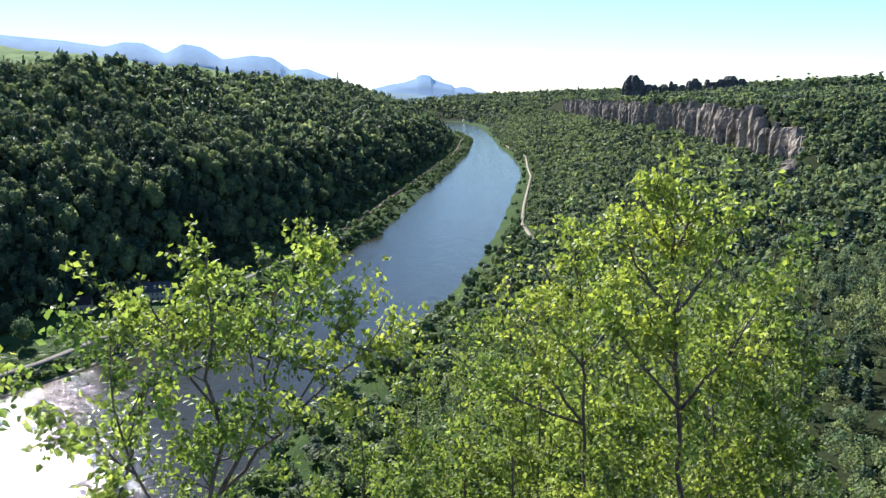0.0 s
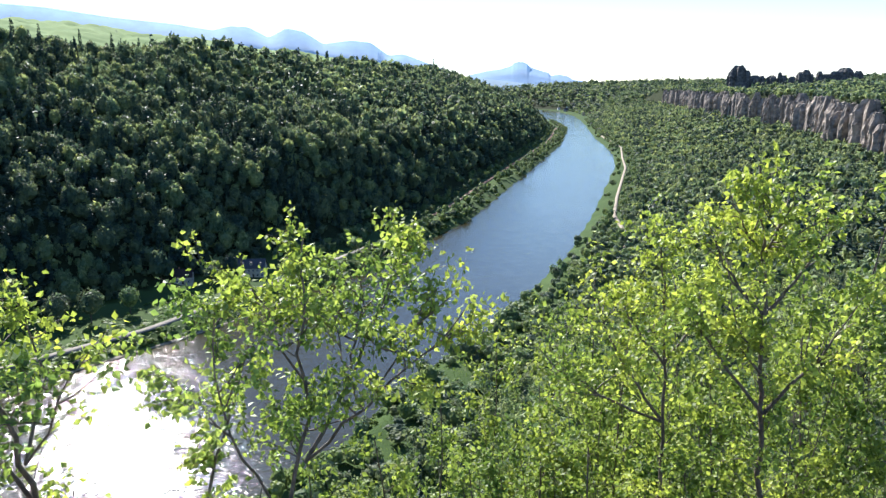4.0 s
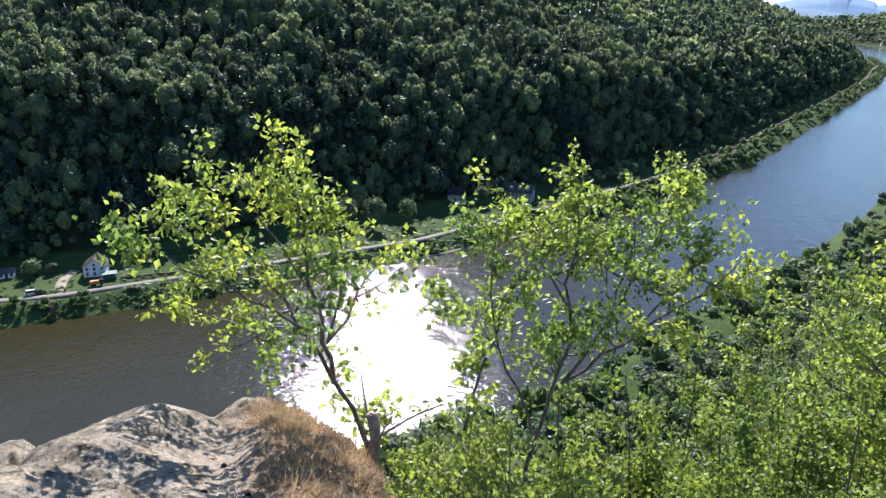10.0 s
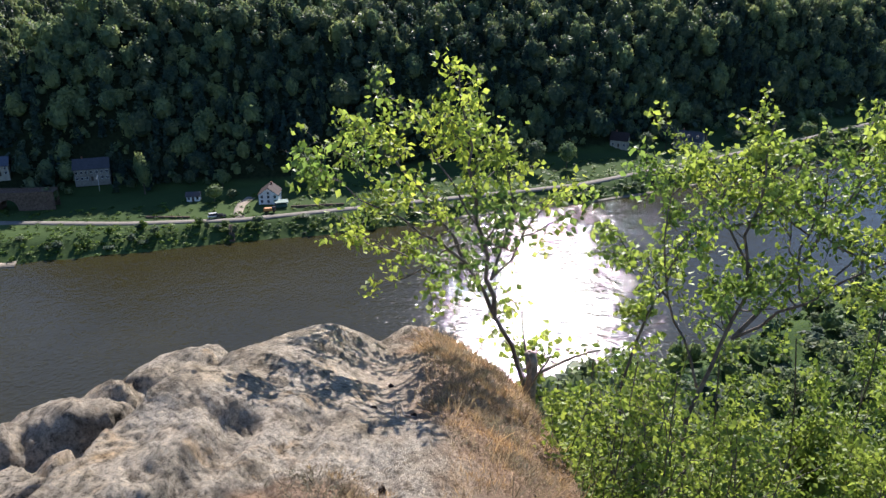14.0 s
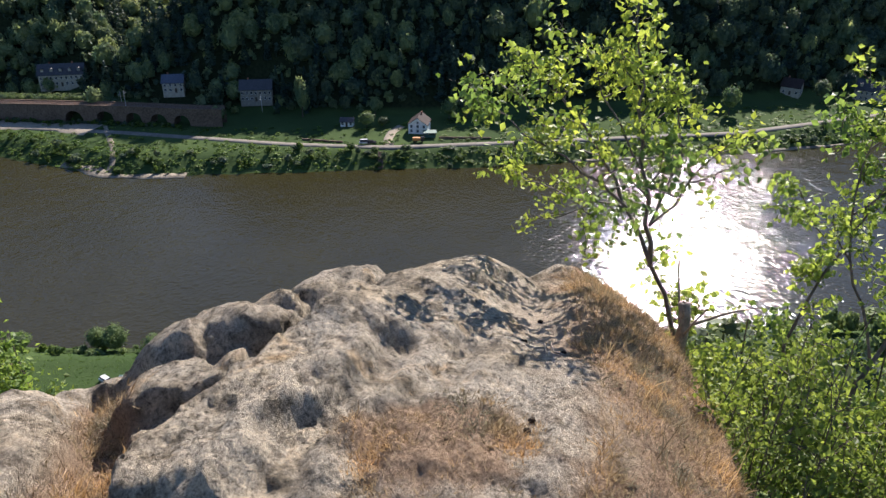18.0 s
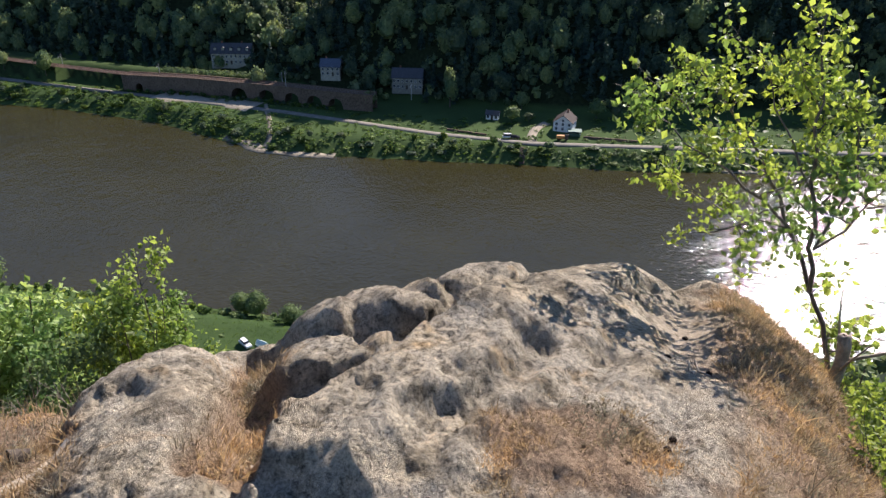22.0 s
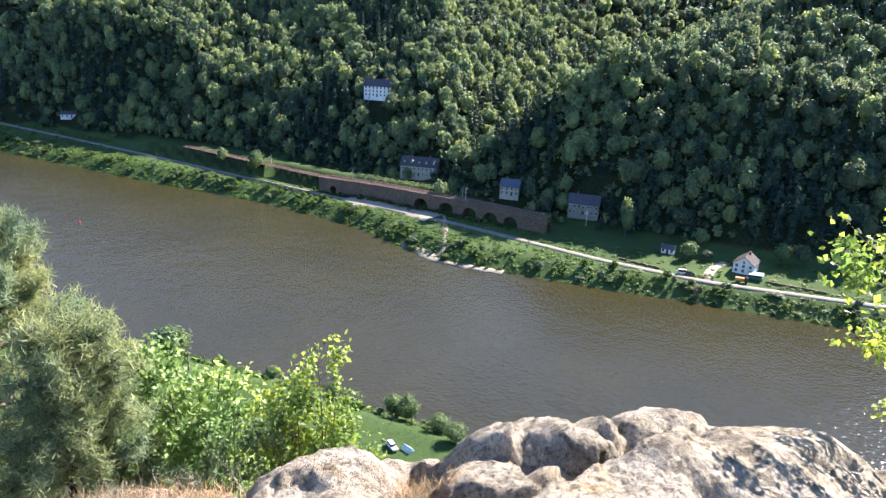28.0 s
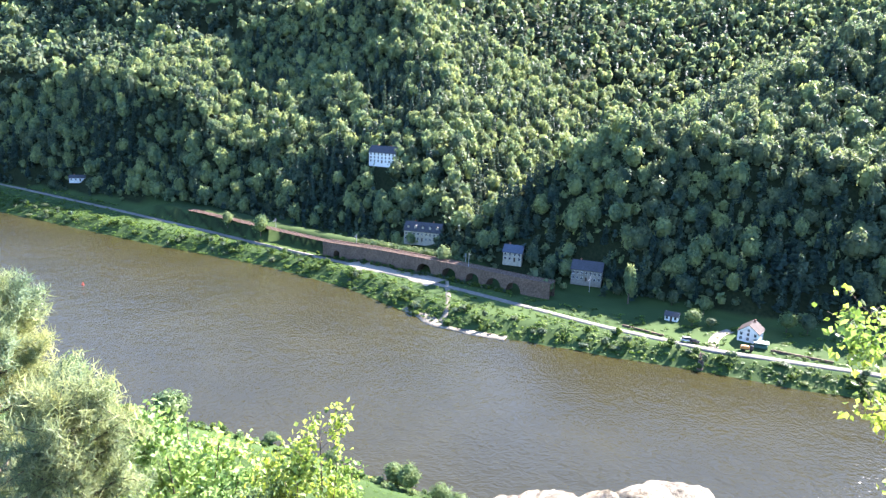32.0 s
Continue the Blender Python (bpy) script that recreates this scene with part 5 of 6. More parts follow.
def house(name, at, turn, long, wide, eaves, ridge, wall, roof, floors, columns, label, chimneys=1, dormers=0, gable_windows=2, sort="house", group=""):
    thing = new(name)
    thing.matrix_basis = pose(*at, 0, 0, turn)
    part("wall", gable_walls(bmesh.new(), long, wide, eaves, ridge, 2.4 if eaves > 4 else 1.4), wall, thing)
    top = part("roof", gable_roof(bmesh.new(), long, wide, eaves, ridge), roof, thing)
    for k in range(chimneys):
        x = long * (-0.25 + 0.5 * k)
        part("chimney", box(bmesh.new(), x - 0.4, 0.3, ridge - 1.2, x + 0.4, 1.0, ridge + 1.1, 0.05), "brick", top)
    for f in range(floors):
        z = 1.5 + f * (eaves - 0.3) / floors
        for c in range(columns):
            x = long * (-0.5 + (c + 0.5) / columns)
            if f == 0 and c == columns // 2:
                part("door", box(bmesh.new(), x - 0.55, -wide / 2 - 0.05, 0, x + 0.55, -wide / 2 + 0.05, 2.2, 0.02), "dark_wood", thing)
                continue
            window_on(thing, x, -wide / 2, z, 1.0, 1.35, "y-")
        for c in range(gable_windows):
            y = wide * (-0.5 + (c + 0.5) / gable_windows)
            window_on(thing, long / 2, y, z, 1.0, 1.35, "x+")
            window_on(thing, -long / 2, y, z, 1.0, 1.35, "x-")
    window_on(thing, long / 2, 0, eaves + 0.9, 0.9, 1.1, "x+")
    window_on(thing, -long / 2, 0, eaves + 0.9, 0.9, 1.1, "x-")
    for k in range(dormers):
        x = long * (-0.5 + (k + 0.5) / dormers)
        y = -wide * 0.3
        z = eaves + (ridge - eaves) * 0.42
        dormer = part("dormer", box(bmesh.new(), x - 0.7, y - 0.9, z - 0.6, x + 0.7, y + 0.9, z + 0.75), wall, top)
        bm = gable_roof(bmesh.new(), 2.0, 1.7, 0, 0.5, 0.12, 0.1)
        bmesh.ops.rotate(bm, verts=bm.verts, cent=(0, 0, 0), matrix=Matrix.Rotation(math.pi / 2, 3, "Z"))
        bmesh.ops.translate(bm, verts=bm.verts, vec=(x, y, z + 0.72))
        part("dormer_roof", bm, roof, top)
    return tagged(thing, label, sort, group)


MAT["frame_paint"] = plain("window_frame_paint", (0.6, 0.6, 0.57), 0.6)
MAT["brick"] = plain("chimney_brick", (0.25, 0.12, 0.08), 0.9, scale=4)
MAT["dark_wood"] = plain("dark_wood", (0.07, 0.045, 0.03), 0.7, scale=8, amount=0.4)
MAT["sandstone_wall"] = plain("sandstone_masonry", (0.18, 0.125, 0.09), 0.9, scale=1.2, amount=0.45, bump=0.05)
MAT["steel"] = plain("galvanised_steel", (0.45, 0.46, 0.46), 0.45, 0.6)
MAT["rail_steel"] = plain("rail_steel", (0.2, 0.15, 0.12), 0.4, 0.7)
MAT["orange"] = plain("orange_paint", (0.62, 0.27, 0.07), 0.45)
MAT["white_paint"] = plain("white_car_paint", (0.75, 0.75, 0.74), 0.25, amount=0.08)
MAT["black_paint"] = plain("dark_car_paint", (0.03, 0.032, 0.036), 0.25, amount=0.1)
MAT["tyre"] = plain("tyre_rubber", (0.02, 0.02, 0.02), 0.9)
MAT["green_tarp"] = plain("green_tarp", (0.05, 0.13, 0.1), 0.6)
MAT["red_paint"] = plain("red_buoy_paint", (0.55, 0.05, 0.03), 0.4)
MAT["blue_slate"] = plain("blue_slate_roof", (0.07, 0.085, 0.12), 0.6, scale=2.0, amount=0.35)
MAT["grey_wall"] = plain("grey_timber_wall", (0.26, 0.24, 0.2), 0.9, scale=1.5, amount=0.3)

at = seat(52.4, -18.0)
house("house", at, -48, 10.0, 9.0, 4.6, 7.9, "white_wall", "red_tile", 2, 4, "white gabled house with a red roof beside the road", gable_windows=3)
house("garden_hut", seat(57.97, -17.5), 47, 6.0, 4.2, 2.6, 4.0, "white_wall", "slate", 1, 3, "small white garden hut with a dark roof", chimneys=0, gable_windows=1, sort="hut")
house("house", seat(64.5, -15.3), 57, 16, 10, 6.2, 10.0, "grey_wall", "slate", 2, 7, "grey half-timbered house with a dark roof on the slope", gable_windows=3)
house("house", seat(70.2, -14.3), 58, 10.5, 8, 5.2, 8.4, "cream_wall", "blue_slate", 2, 4, "small pale house with a blue slate roof")
house("station_house", seat(77.2, -13.2), 62, 23, 9.5, 6.4, 11.0, "cream_wall", "slate", 2, 9, "long cream station house with dormers in its slate roof", chimneys=2, dormers=5)
house("villa", seat(80.4, -7.5), 60, 19, 10, 7.4, 11.4, "white_wall", "slate", 3, 7, "tall white villa with a slate roof among the trees", chimneys=2, gable_windows=3)
house("cottage", seat(101.7, -8.95), 92, 13, 6, 2.9, 4.6, "white_wall", "slate", 1, 4, "low white cottage above the road", chimneys=1, gable_windows=1)
house("house", seat(25.7, -13.9), 15, 10, 8, 4.4, 8.2, "cream_wall", "red_tile", 1, 3, "small house with a red tiled roof under trees")
house("house", seat(20.8, -13.7), 8, 16, 9.5, 6.0, 10.5, "cream_wall", "slate", 2, 6, "large cream house with dormer windows beside the road", dormers=3)
for k, (hd, el, name) in enumerate(((-4.53, -2.94, "white"), (-5.14, -3.36, "white"))):
    house("house", seat(hd, el, 700), 70 + 20 * k, 12, 9, 5.5, 9.5, "white_wall", "red_tile", 2, 3, "white house among trees on the valley side", group="houses on the valley side")


def viaduct():
    """A masonry viaduct whose arches go through it."""
    thing = new("railway_viaduct")
    legs = np.hypot(*np.diff(RAIL, axis=0).T)
    run = np.concatenate(((0,), np.cumsum(legs)))
    run += 203 - run[4]

    def place(s, off, z):
        k = min(max(int(np.searchsorted(run, s) - 1), 0), len(legs) - 1)
        dx, dy = (RAIL[k + 1] - RAIL[k]) / legs[k]
        x = np.interp(s, run, RAIL[:, 0])
        y = np.interp(s, run, RAIL[:, 1])
        return Vector((x + dy * off, y - dx * off, z))

    top, foot, half = 13.2, 3.0, 3.6
    arches = [(177, 2.0, 7.5), (236, 4.6, 6.4), (252, 4.8, 6.4), (267, 4.6, 6.4), (280, 4.4, 6.4), (292, 4.2, 6.4)]
    arches = [(c, r, sp) for c, r, sp in arches if c < run[-1]]
    bm = bmesh.new()
    s = 168.0
    edges = [s]
    for c, r, sp in arches:
        edges += list(np.linspace(c - r, c + r, 11))
    edges += list(np.linspace(300, 312, 3))
    edges = sorted(set(round(e, 3) for e in edges + [172.0] + list(np.arange(182, 230, 6.0))))

    def under(s):
        for c, r, sp in arches:
            if abs(s - c) <= r:
                return sp + math.sqrt(max(r * r - (s - c) ** 2, 0)) * 0.9
        return foot

    for a, b in zip(edges[:-1], edges[1:]):
        hole = under((a + b) / 2) > foot + 0.01
        za, zb = (under(a), under(b)) if hole else (foot, foot)
        p = [place(a, half, za), place(b, half, zb), place(b, half, top), place(a, half, top), place(a, -half, za), place(b, -half, zb), place(b, -half, top), place(a, -half, top)]
        v = [bm.verts.new(q) for q in p]
        for f in ((0, 1, 2, 3), (5, 4, 7, 6), (3, 2, 6, 7), (4, 5, 1, 0)):
            bm.faces.new([v[k] for k in f])
        if hole:
            for c, r, sp in arches:
                for e, lo in ((a, za), (b, zb)):
                    if abs(abs(e - c) - r) < 0.01:
                        q = [bm.verts.new(w) for w in (place(e, half, foot), place(e, half, lo), place(e, -half, lo), place(e, -half, foot))]
                        bm.faces.new(q)
    bmesh.ops.remove_doubles(bm, verts=bm.verts, dist=0.002)
    bmesh.ops.recalc_face_normals(bm, faces=bm.faces)
    part("arcade", bm, "sandstone_wall", thing)
    for off in (half - 0.2, -half + 0.2):
        bm = bmesh.new()
        for a, b in zip(edges[:-1], edges[1:]):
            q = [bm.verts.new(w) for w in (place(a, off + 0.3, top + 0.003), place(b, off + 0.3, top + 0.003), place(b, off - 0.3, top + 0.003), place(a, off - 0.3, top + 0.003),
                                           place(a, off + 0.3, top + 0.5), place(b, off + 0.3, top + 0.5), place(b, off - 0.3, top + 0.5), place(a, off - 0.3, top + 0.5))]
            for f in ((0, 1, 5, 4), (2, 3, 7, 6), (4, 5, 6, 7)):
                bm.faces.new([q[k] for k in f])
        part("coping", bm, "sandstone_wall", thing)
    bm = bmesh.new()
    stops = list(np.arange(40, 316, 6.0))
    for a, b in zip(stops[:-1], stops[1:]):
        q = [bm.verts.new(w) for w in (place(a, 3.0, top + 0.12), place(b, 3.0, top + 0.12), place(b, -3.0, top + 0.12), place(a, -3.0, top + 0.12))]
        bm.faces.new(q)
    part("track_bed", bm, "rust_ballast", thing)
    for off in (2.2, 0.8, -0.8, -2.2):
        bm = bmesh.new()
        for a, b in zip(stops[:-1], stops[1:]):
            q = [bm.verts.new(w) for w in (place(a, off + 0.08, top + 0.3), place(b, off + 0.08, top + 0.3), place(b, off - 0.08, top + 0.3), place(a, off - 0.08, top + 0.3),
                                           place(a, off + 0.08, top + 0.13), place(b, off + 0.08, top + 0.13), place(b, off - 0.08, top + 0.13), place(a, off - 0.08, top + 0.13))]
            for f in ((0, 1, 2, 3), (4, 5, 1, 0), (3, 2, 6, 7)):
                bm.faces.new([q[k] for k in f])
        part("rail", bm, "rail_steel", thing)
    tagged(thing, "sandstone railway viaduct with round arches and rusty tracks", "viaduct")
    return place


along_rail = viaduct()


def mast(x, y, z, turn, group):
    thing = new("catenary_mast")
    thing.matrix_basis = pose(x, y, z, 0, 0, turn)
    part("post", box(bmesh.new(), -0.14, -0.14, 0, 0.14, 0.14, 8.2, 0.03), "steel", thing)
    part("arm", box(bmesh.new(), 0.1, -0.05, 6.6, 3.2, 0.05, 6.72), "steel", thing)
    bm = box(bmesh.new(), -0.04, -0.04, 0, 0.04, 0.04, 2.4)
    bmesh.ops.transform(bm, verts=bm.verts, matrix=pose(0.1, 0, 7.9, 0, 112, 0))
    part("stay", bm, "steel", thing)
    return tagged(thing, "slim grey catenary mast beside the track", "mast", group)


for s in (120, 186, 258, 264, 330):
    p = along_rail(s, -4.2 if s != 264 else 3.3, 13.2)
    mast(p.x, p.y, 10.5 if s != 264 else 13.2, -40 if s != 264 else 140, "masts along the railway")


def car(name, at, turn, paint, label, tall=1.45, long=4.2, boxy=False):
    thing = new(name)
    thing.matrix_basis = pose(*at, 0, 0, turn)
    bm = box(bmesh.new(), -long / 2, -0.86, 0.3, long / 2, 0.86, 0.95, 0.12)
    part("body", bm, paint, thing)
    bm = box(bmesh.new(), -long * 0.42, -0.76, 0.93, long * (0.42 if boxy else 0.2), 0.76, tall, 0.18)
    part("cabin", bm, "glass", thing)
    part("roof", box(bmesh.new(), -long * 0.37, -0.66, tall - 0.02, long * (0.37 if boxy else 0.14), 0.66, tall + 0.05, 0.03), paint, thing)
    for x in (-long * 0.31, long * 0.31):
        for y in (-0.82, 0.82):
            bm = bmesh.new()
            bmesh.ops.create_cone(bm, cap_ends=True, segments=14, radius1=0.32, radius2=0.32, depth=0.2)
            bmesh.ops.transform(bm, verts=bm.verts, matrix=pose(x, y, 0.32, 90, 0, 0))
            wheel = part("wheel", bm, "tyre", thing)
            bm = bmesh.new()
            bmesh.ops.create_cone(bm, cap_ends=True, segments=10, radius1=0.19, radius2=0.19, depth=0.22)
            bmesh.ops.transform(bm, verts=bm.verts, matrix=pose(x, y, 0.32, 90, 0, 0))
            part("rim", bm, "steel", wheel)
    for y in (-0.6, 0.6):
        part("headlight", box(bmesh.new(), long / 2 - 0.06, y - 0.16, 0.62, long / 2 + 0.03, y + 0.16, 0.78, 0.02), "frame_paint", thing)
    return tagged(thing, label, "car")


def flat(heading, height, up=0.3):
    x, y, z = seat(heading, height)
    return x, y, max(z, 5.0) + up


car("car", flat(56.75, -18.9), 60, "white_paint", "white van parked beside the road", 2.0, 4.6, True)
car("car", flat(56.15, -18.9), 60, "black_paint", "dark car parked beside the road")


car("car", seat(79.0, -33.45), 15, "white_paint", "white car parked on the meadow below the rock", 1.55, 4.6)


def tent(at, turn):
    thing = new("tent")
    thing.matrix_basis = pose(*at, 0, 0, turn)
    bm = bmesh.new()
    rows = [[bm.verts.new((x, y * k, z)) for y, z in ((-1.2, 0), (-0.75, 0.75), (0, 1.3), (0.75, 0.75), (1.2, 0))] for x, k in ((-1.7, 0.8), (-0.6, 1.0), (0.6, 1.0), (1.7, 0.8))]
    for a, b in zip(rows[:-1], rows[1:]):
        for c in range(4):
            bm.faces.new((a[c], a[c + 1], b[c + 1], b[c]))
    bm.faces.new(rows[0])
    bm.faces.new(rows[-1])
    part("canvas", bm, "pale_canvas", thing)
    part("door_flap", box(bmesh.new(), 1.69, -0.35, 0.02, 1.73, 0.35, 0.9), "white_paint", thing)
    tagged(thing, "small pale turquoise tent on the meadow", "tent")


MAT["pale_canvas"] = plain("pale_canvas", (0.6, 0.72, 0.66), 0.8, scale=3, amount=0.15)
tent(seat(77.6, -33.6), 30)


def truck(at, turn):
    thing = new("tipper_truck")
    thing.matrix_basis = pose(*at, 0, 0, turn)
    part("chassis", box(bmesh.new(), -2.6, -0.9, 0.55, 2.6, 0.9, 0.85, 0.03), "black_paint", thing)
    cab = part("cab", box(bmesh.new(), 1.1, -1.0, 0.85, 2.6, 1.0, 2.5, 0.15), "black_paint", thing)
    part("windscreen", box(bmesh.new(), 2.52, -0.85, 1.6, 2.63, 0.85, 2.3, 0.03), "glass", cab)
    bm = box(bmesh.new(), -2.7, -1.1, 0.9, 0.95, 1.1, 1.9, 0.05)
    part("tipper", bm, "orange", thing)
    part("load", box(bmesh.new(), -2.6, -1.0, 1.8, 0.85, 1.0, 2.1, 0.2), "orange", thing)
    for x in (-1.9, -0.9, 1.8):
        for y in (-0.95, 0.95):
            bm = bmesh.new()
            bmesh.ops.create_cone(bm, cap_ends=True, segments=14, radius1=0.45, radius2=0.45, depth=0.26)
            bmesh.ops.transform(bm, verts=bm.verts, matrix=pose(x, y, 0.45, 90, 0, 0))
            part("wheel", bm, "tyre", thing)
    tagged(thing, "small orange tipper truck parked by the white house", "truck")


truck(flat(52.5, -18.85), 55)


def carport(at, turn):
    thing = new("carport")
    thing.matrix_basis = pose(*at, 0, 0, turn)
    for x in (-2.8, 2.8):
        for y in (-2.2, 2.2):
            part("post", box(bmesh.new(), x - 0.08, y - 0.08, -1, x + 0.08, y + 0.08, 2.4, 0.01), "dark_wood", thing)
    part("roof", box(bmesh.new(), -3.2, -2.6, 2.4, 3.2, 2.6, 2.6, 0.05), "green_tarp", thing)
    part("tarp", box(bmesh.new(), -2.6, -2.0, 0.0, 2.6, 2.0, 1.4, 0.3), "green_tarp", thing)
    tagged(thing, "dark carport with a green cover beside the house", "carport")


carport(flat(51.6, -18.45, 0.0), 55)


def garden_wall(name, heading0, el0, heading1, el1, tall, mat, label):
    a, b = Vector(flat(heading0, el0, 0)), Vector(flat(heading1, el1, 0))
    way = b - a
    bm = box(bmesh.new(), 0, -0.2, -0.6, way.length, 0.2, tall, 0.04)
    thing = new(name)
    thing.matrix_basis = pose(*a, 0, 0, math.degrees(math.atan2(way.y, way.x)))
    part("base", bm, mat, thing)
    part("coping", box(bmesh.new(), -0.05, -0.28, tall, way.length + 0.05, 0.28, tall + 0.12, 0.02), mat, thing)
    tagged(thing, label, "wall")


garden_wall("garden_wall", 50.9, -18.6, 46.8, -18.6, 0.9, "sandstone_wall", "low dark garden wall along the road")
garden_wall("garden_wall", 58.4, -18.75, 61.5, -18.4, 0.7, "sandstone_wall", "low stone edging beside the verge")


def bank_stairs():
    """Stone steps from the road down to the water."""
    thing = new("bank_stairs")
    top, low = Vector(flat(55.5, -19.75, 0)), Vector(seat(55.55, -20.75))
    way = low - top
    flat_way = math.hypot(way.x, way.y)
    n = 14
    thing.matrix_basis = pose(*top, 0, 0, math.degrees(math.atan2(way.y, way.x)))
    for k in range(n):
        part("step", box(bmesh.new(), flat_way * k / n, -0.75, -5.5 * (k + 1) / n - 0.6, flat_way * (k + 1) / n + 0.05, 0.75, -4.8 * k / n + 0.15, 0.02), "sandstone_wall", thing)
    for y in (-0.92, 0.92):
        bm = box(bmesh.new(), -0.2, y - 0.16, -1.2, way.length, y + 0.22, 0.5, 0.03)
        bmesh.ops.rotate(bm, verts=bm.verts, cent=(0, 0, 0), matrix=Matrix.Rotation(math.atan2(4.8, flat_way), 3, "Y"))
        part("cheek_wall", bm, "sandstone_wall", thing)
    tagged(thing, "stone steps down the river bank", "stairs")


bank_stairs()


def buoy():
    thing = new("buoy")
    thing.location = (-338.0, -69.0, 0.0)
    k = EYE / math.tan(radians(16.0))
    thing.location = (-math.sin(radians(101.9)) * k, math.cos(radians(101.9)) * k, 0)
    bm = bmesh.new()
    bmesh.ops.create_cone(bm, cap_ends=True, segments=14, radius1=0.75, radius2=0.6, depth=0.9)
    part("float", bm, "red_paint", thing)
    bm = bmesh.new()
    bmesh.ops.create_cone(bm, cap_ends=True, segments=10, radius1=0.35, radius2=0.1, depth=1.2)
    bmesh.ops.translate(bm, verts=bm.verts, vec=(0, 0, 1.0))
    part("topmark", bm, "red_paint", thing)
    tagged(thing, "red channel buoy floating on the river", "buoy")


buoy()

# ---- trees and shrubs on the banks ----


def bank_tree(name, at, tall, wide, mat, label, seed, cards=420, slim=False, group="", clear=0.15):
    """A single tree with a trunk, limbs and a crown of many leaf clumps."""
    rng = np.random.RandomState(seed)
    thing = new(name)
    thing.location = at
    wood = [tube(*grow((0, 0, -0.5), (0, 0, 1), tall * 0.75, tall * 0.018 + 0.05, rng, 0.08, 8, 0.3), 7)]
    for k in range(7):
        a = rng.uniform(0, 6.283)
        wood.append(tube(*grow((0, 0, tall * (0.25 + 0.06 * k)), (math.cos(a), math.sin(a), 1.1), wide * 0.42, tall * 0.007 + 0.02, rng, 0.2, 5, 0.2), 5))
    verts, faces, n = [], [], 0
    for v, f in wood:
        verts.append(v)
        faces.append(f + n)
        n += len(v)
    trunk = new("trunk", mesh_of("trunk", np.concatenate(verts), np.concatenate(faces), ["bark"], smooth=True))
    c = broad_crown(cards, rng, 6 if slim else 12, dense=4)
    c[:, :, 2] = clear + (1 - clear) * (c[:, :, 2] - 0.08) / 0.95
    v = c.reshape(-1, 3) * (wide * 1.15, wide * 1.15, tall * 1.25)
    crown = new("crown", mesh_of("crown", v, np.arange(len(v)).reshape(-1, 4), [mat]))
    trunk.parent = crown.parent = thing
    return tagged(thing, label, "tree", group)


BANK_TREES = ((61.3, -16.75, 15, 7, "spring", "slim sunlit poplar beside the dark slope"), (58.1, -16.6, 7, 5, "beech", "small round garden tree"), (56.5, -17.75, 6, 7, "willow", "grey-green round garden shrub tree"),
              (55.8, -16.8, 7, 5, "spring", "small garden tree with light leaves"), (55.2, -17.65, 3.5, 5, "beech", "low round garden tree"), (50.1, -17.2, 8, 7.5, "willow", "round grey-green tree by the garden"),
              (48.75, -17.05, 7.5, 7, "beech", "round dark tree by the garden"), (67.5, -16.85, 7, 7, "spring", "bright small tree in front of the viaduct"), (89.55, -13.1, 10, 9, "willow", "pale round tree beside the road"),
              (91.9, -12.5, 8, 6, "spring", "small light green tree beside the road"), (103.0, -9.1, 8, 7, "spring", "light green tree by the cottage"), (32.1, -16.0, 13, 11, "beech", "large round tree between road and slope"),
              (29.5, -15.7, 11, 9, "willow", "leaning grey-green tree beside the road"), (34.2, -15.9, 12, 11, "beech", "broad round tree between road and slope"), (23.8, -14.2, 9, 8, "beech", "dense dark tree beside the house"),
              (22.4, -13.9, 12, 8, "spruce", "dark tree in front of the large house"), (13.1, -12.4, 9, 9, "willow", "round silvery tree by the bank"), (9.5, -13.0, 11, 10, "beech", "large dark tree at the water's edge"),
              (17.6, -13.0, 6, 7, "beech", "low tree beside the road"), (75.6, -15.2, 9, 8, "spring", "leafy tree beside the viaduct"))
for k, (hd, el, tall, wide, mat, label) in enumerate(BANK_TREES):
    bank_tree("tree", seat(hd, el), tall * 1.3, wide * 1.25, mat, label, 500 + k, slim=(k == 0))
for k, (hd, el, tall, wide) in enumerate(((96.5, -26.2, 8.5, 9.5), (103.0, -23.2, 10, 9), (101.0, -24.2, 7, 7), (79.0, -31.0, 4.5, 5), (77.8, -31.4, 5.5, 5.5), (75.0, -32.3, 4.5, 5), (73.6, -32.8, 4, 5), (84.0, -29.7, 3.5, 4), (89.0, -28.0, 2.5, 4))):
    bank_tree("willow", seat(hd, el), tall * 1.4, wide * 1.4, "willow", "round silvery-green willow at the meadow's edge", 560 + k, cards=700, group="willows on the meadow bank", clear=0.02)


def shrub_belt(name, x, y, tall, wide, cards, label, seed, kinds=None, mats=("beech", "willow", "spruce"), dense=0):
    rng = np.random.RandomState(seed)
    n = len(x)
    kinds = rng.randint(0, 3, n) if kinds is None else kinds
    spots = np.stack((x, y, land(x, y) - 0.25), 1)
    return plant_woods(name, spots, rng.uniform(tall[0], tall[1], n), rng.uniform(wide[0], wide[1], n), np.minimum(kinds, 1), cards, label, mats=mats, seed=seed, sort="shrubs", dense=dense)


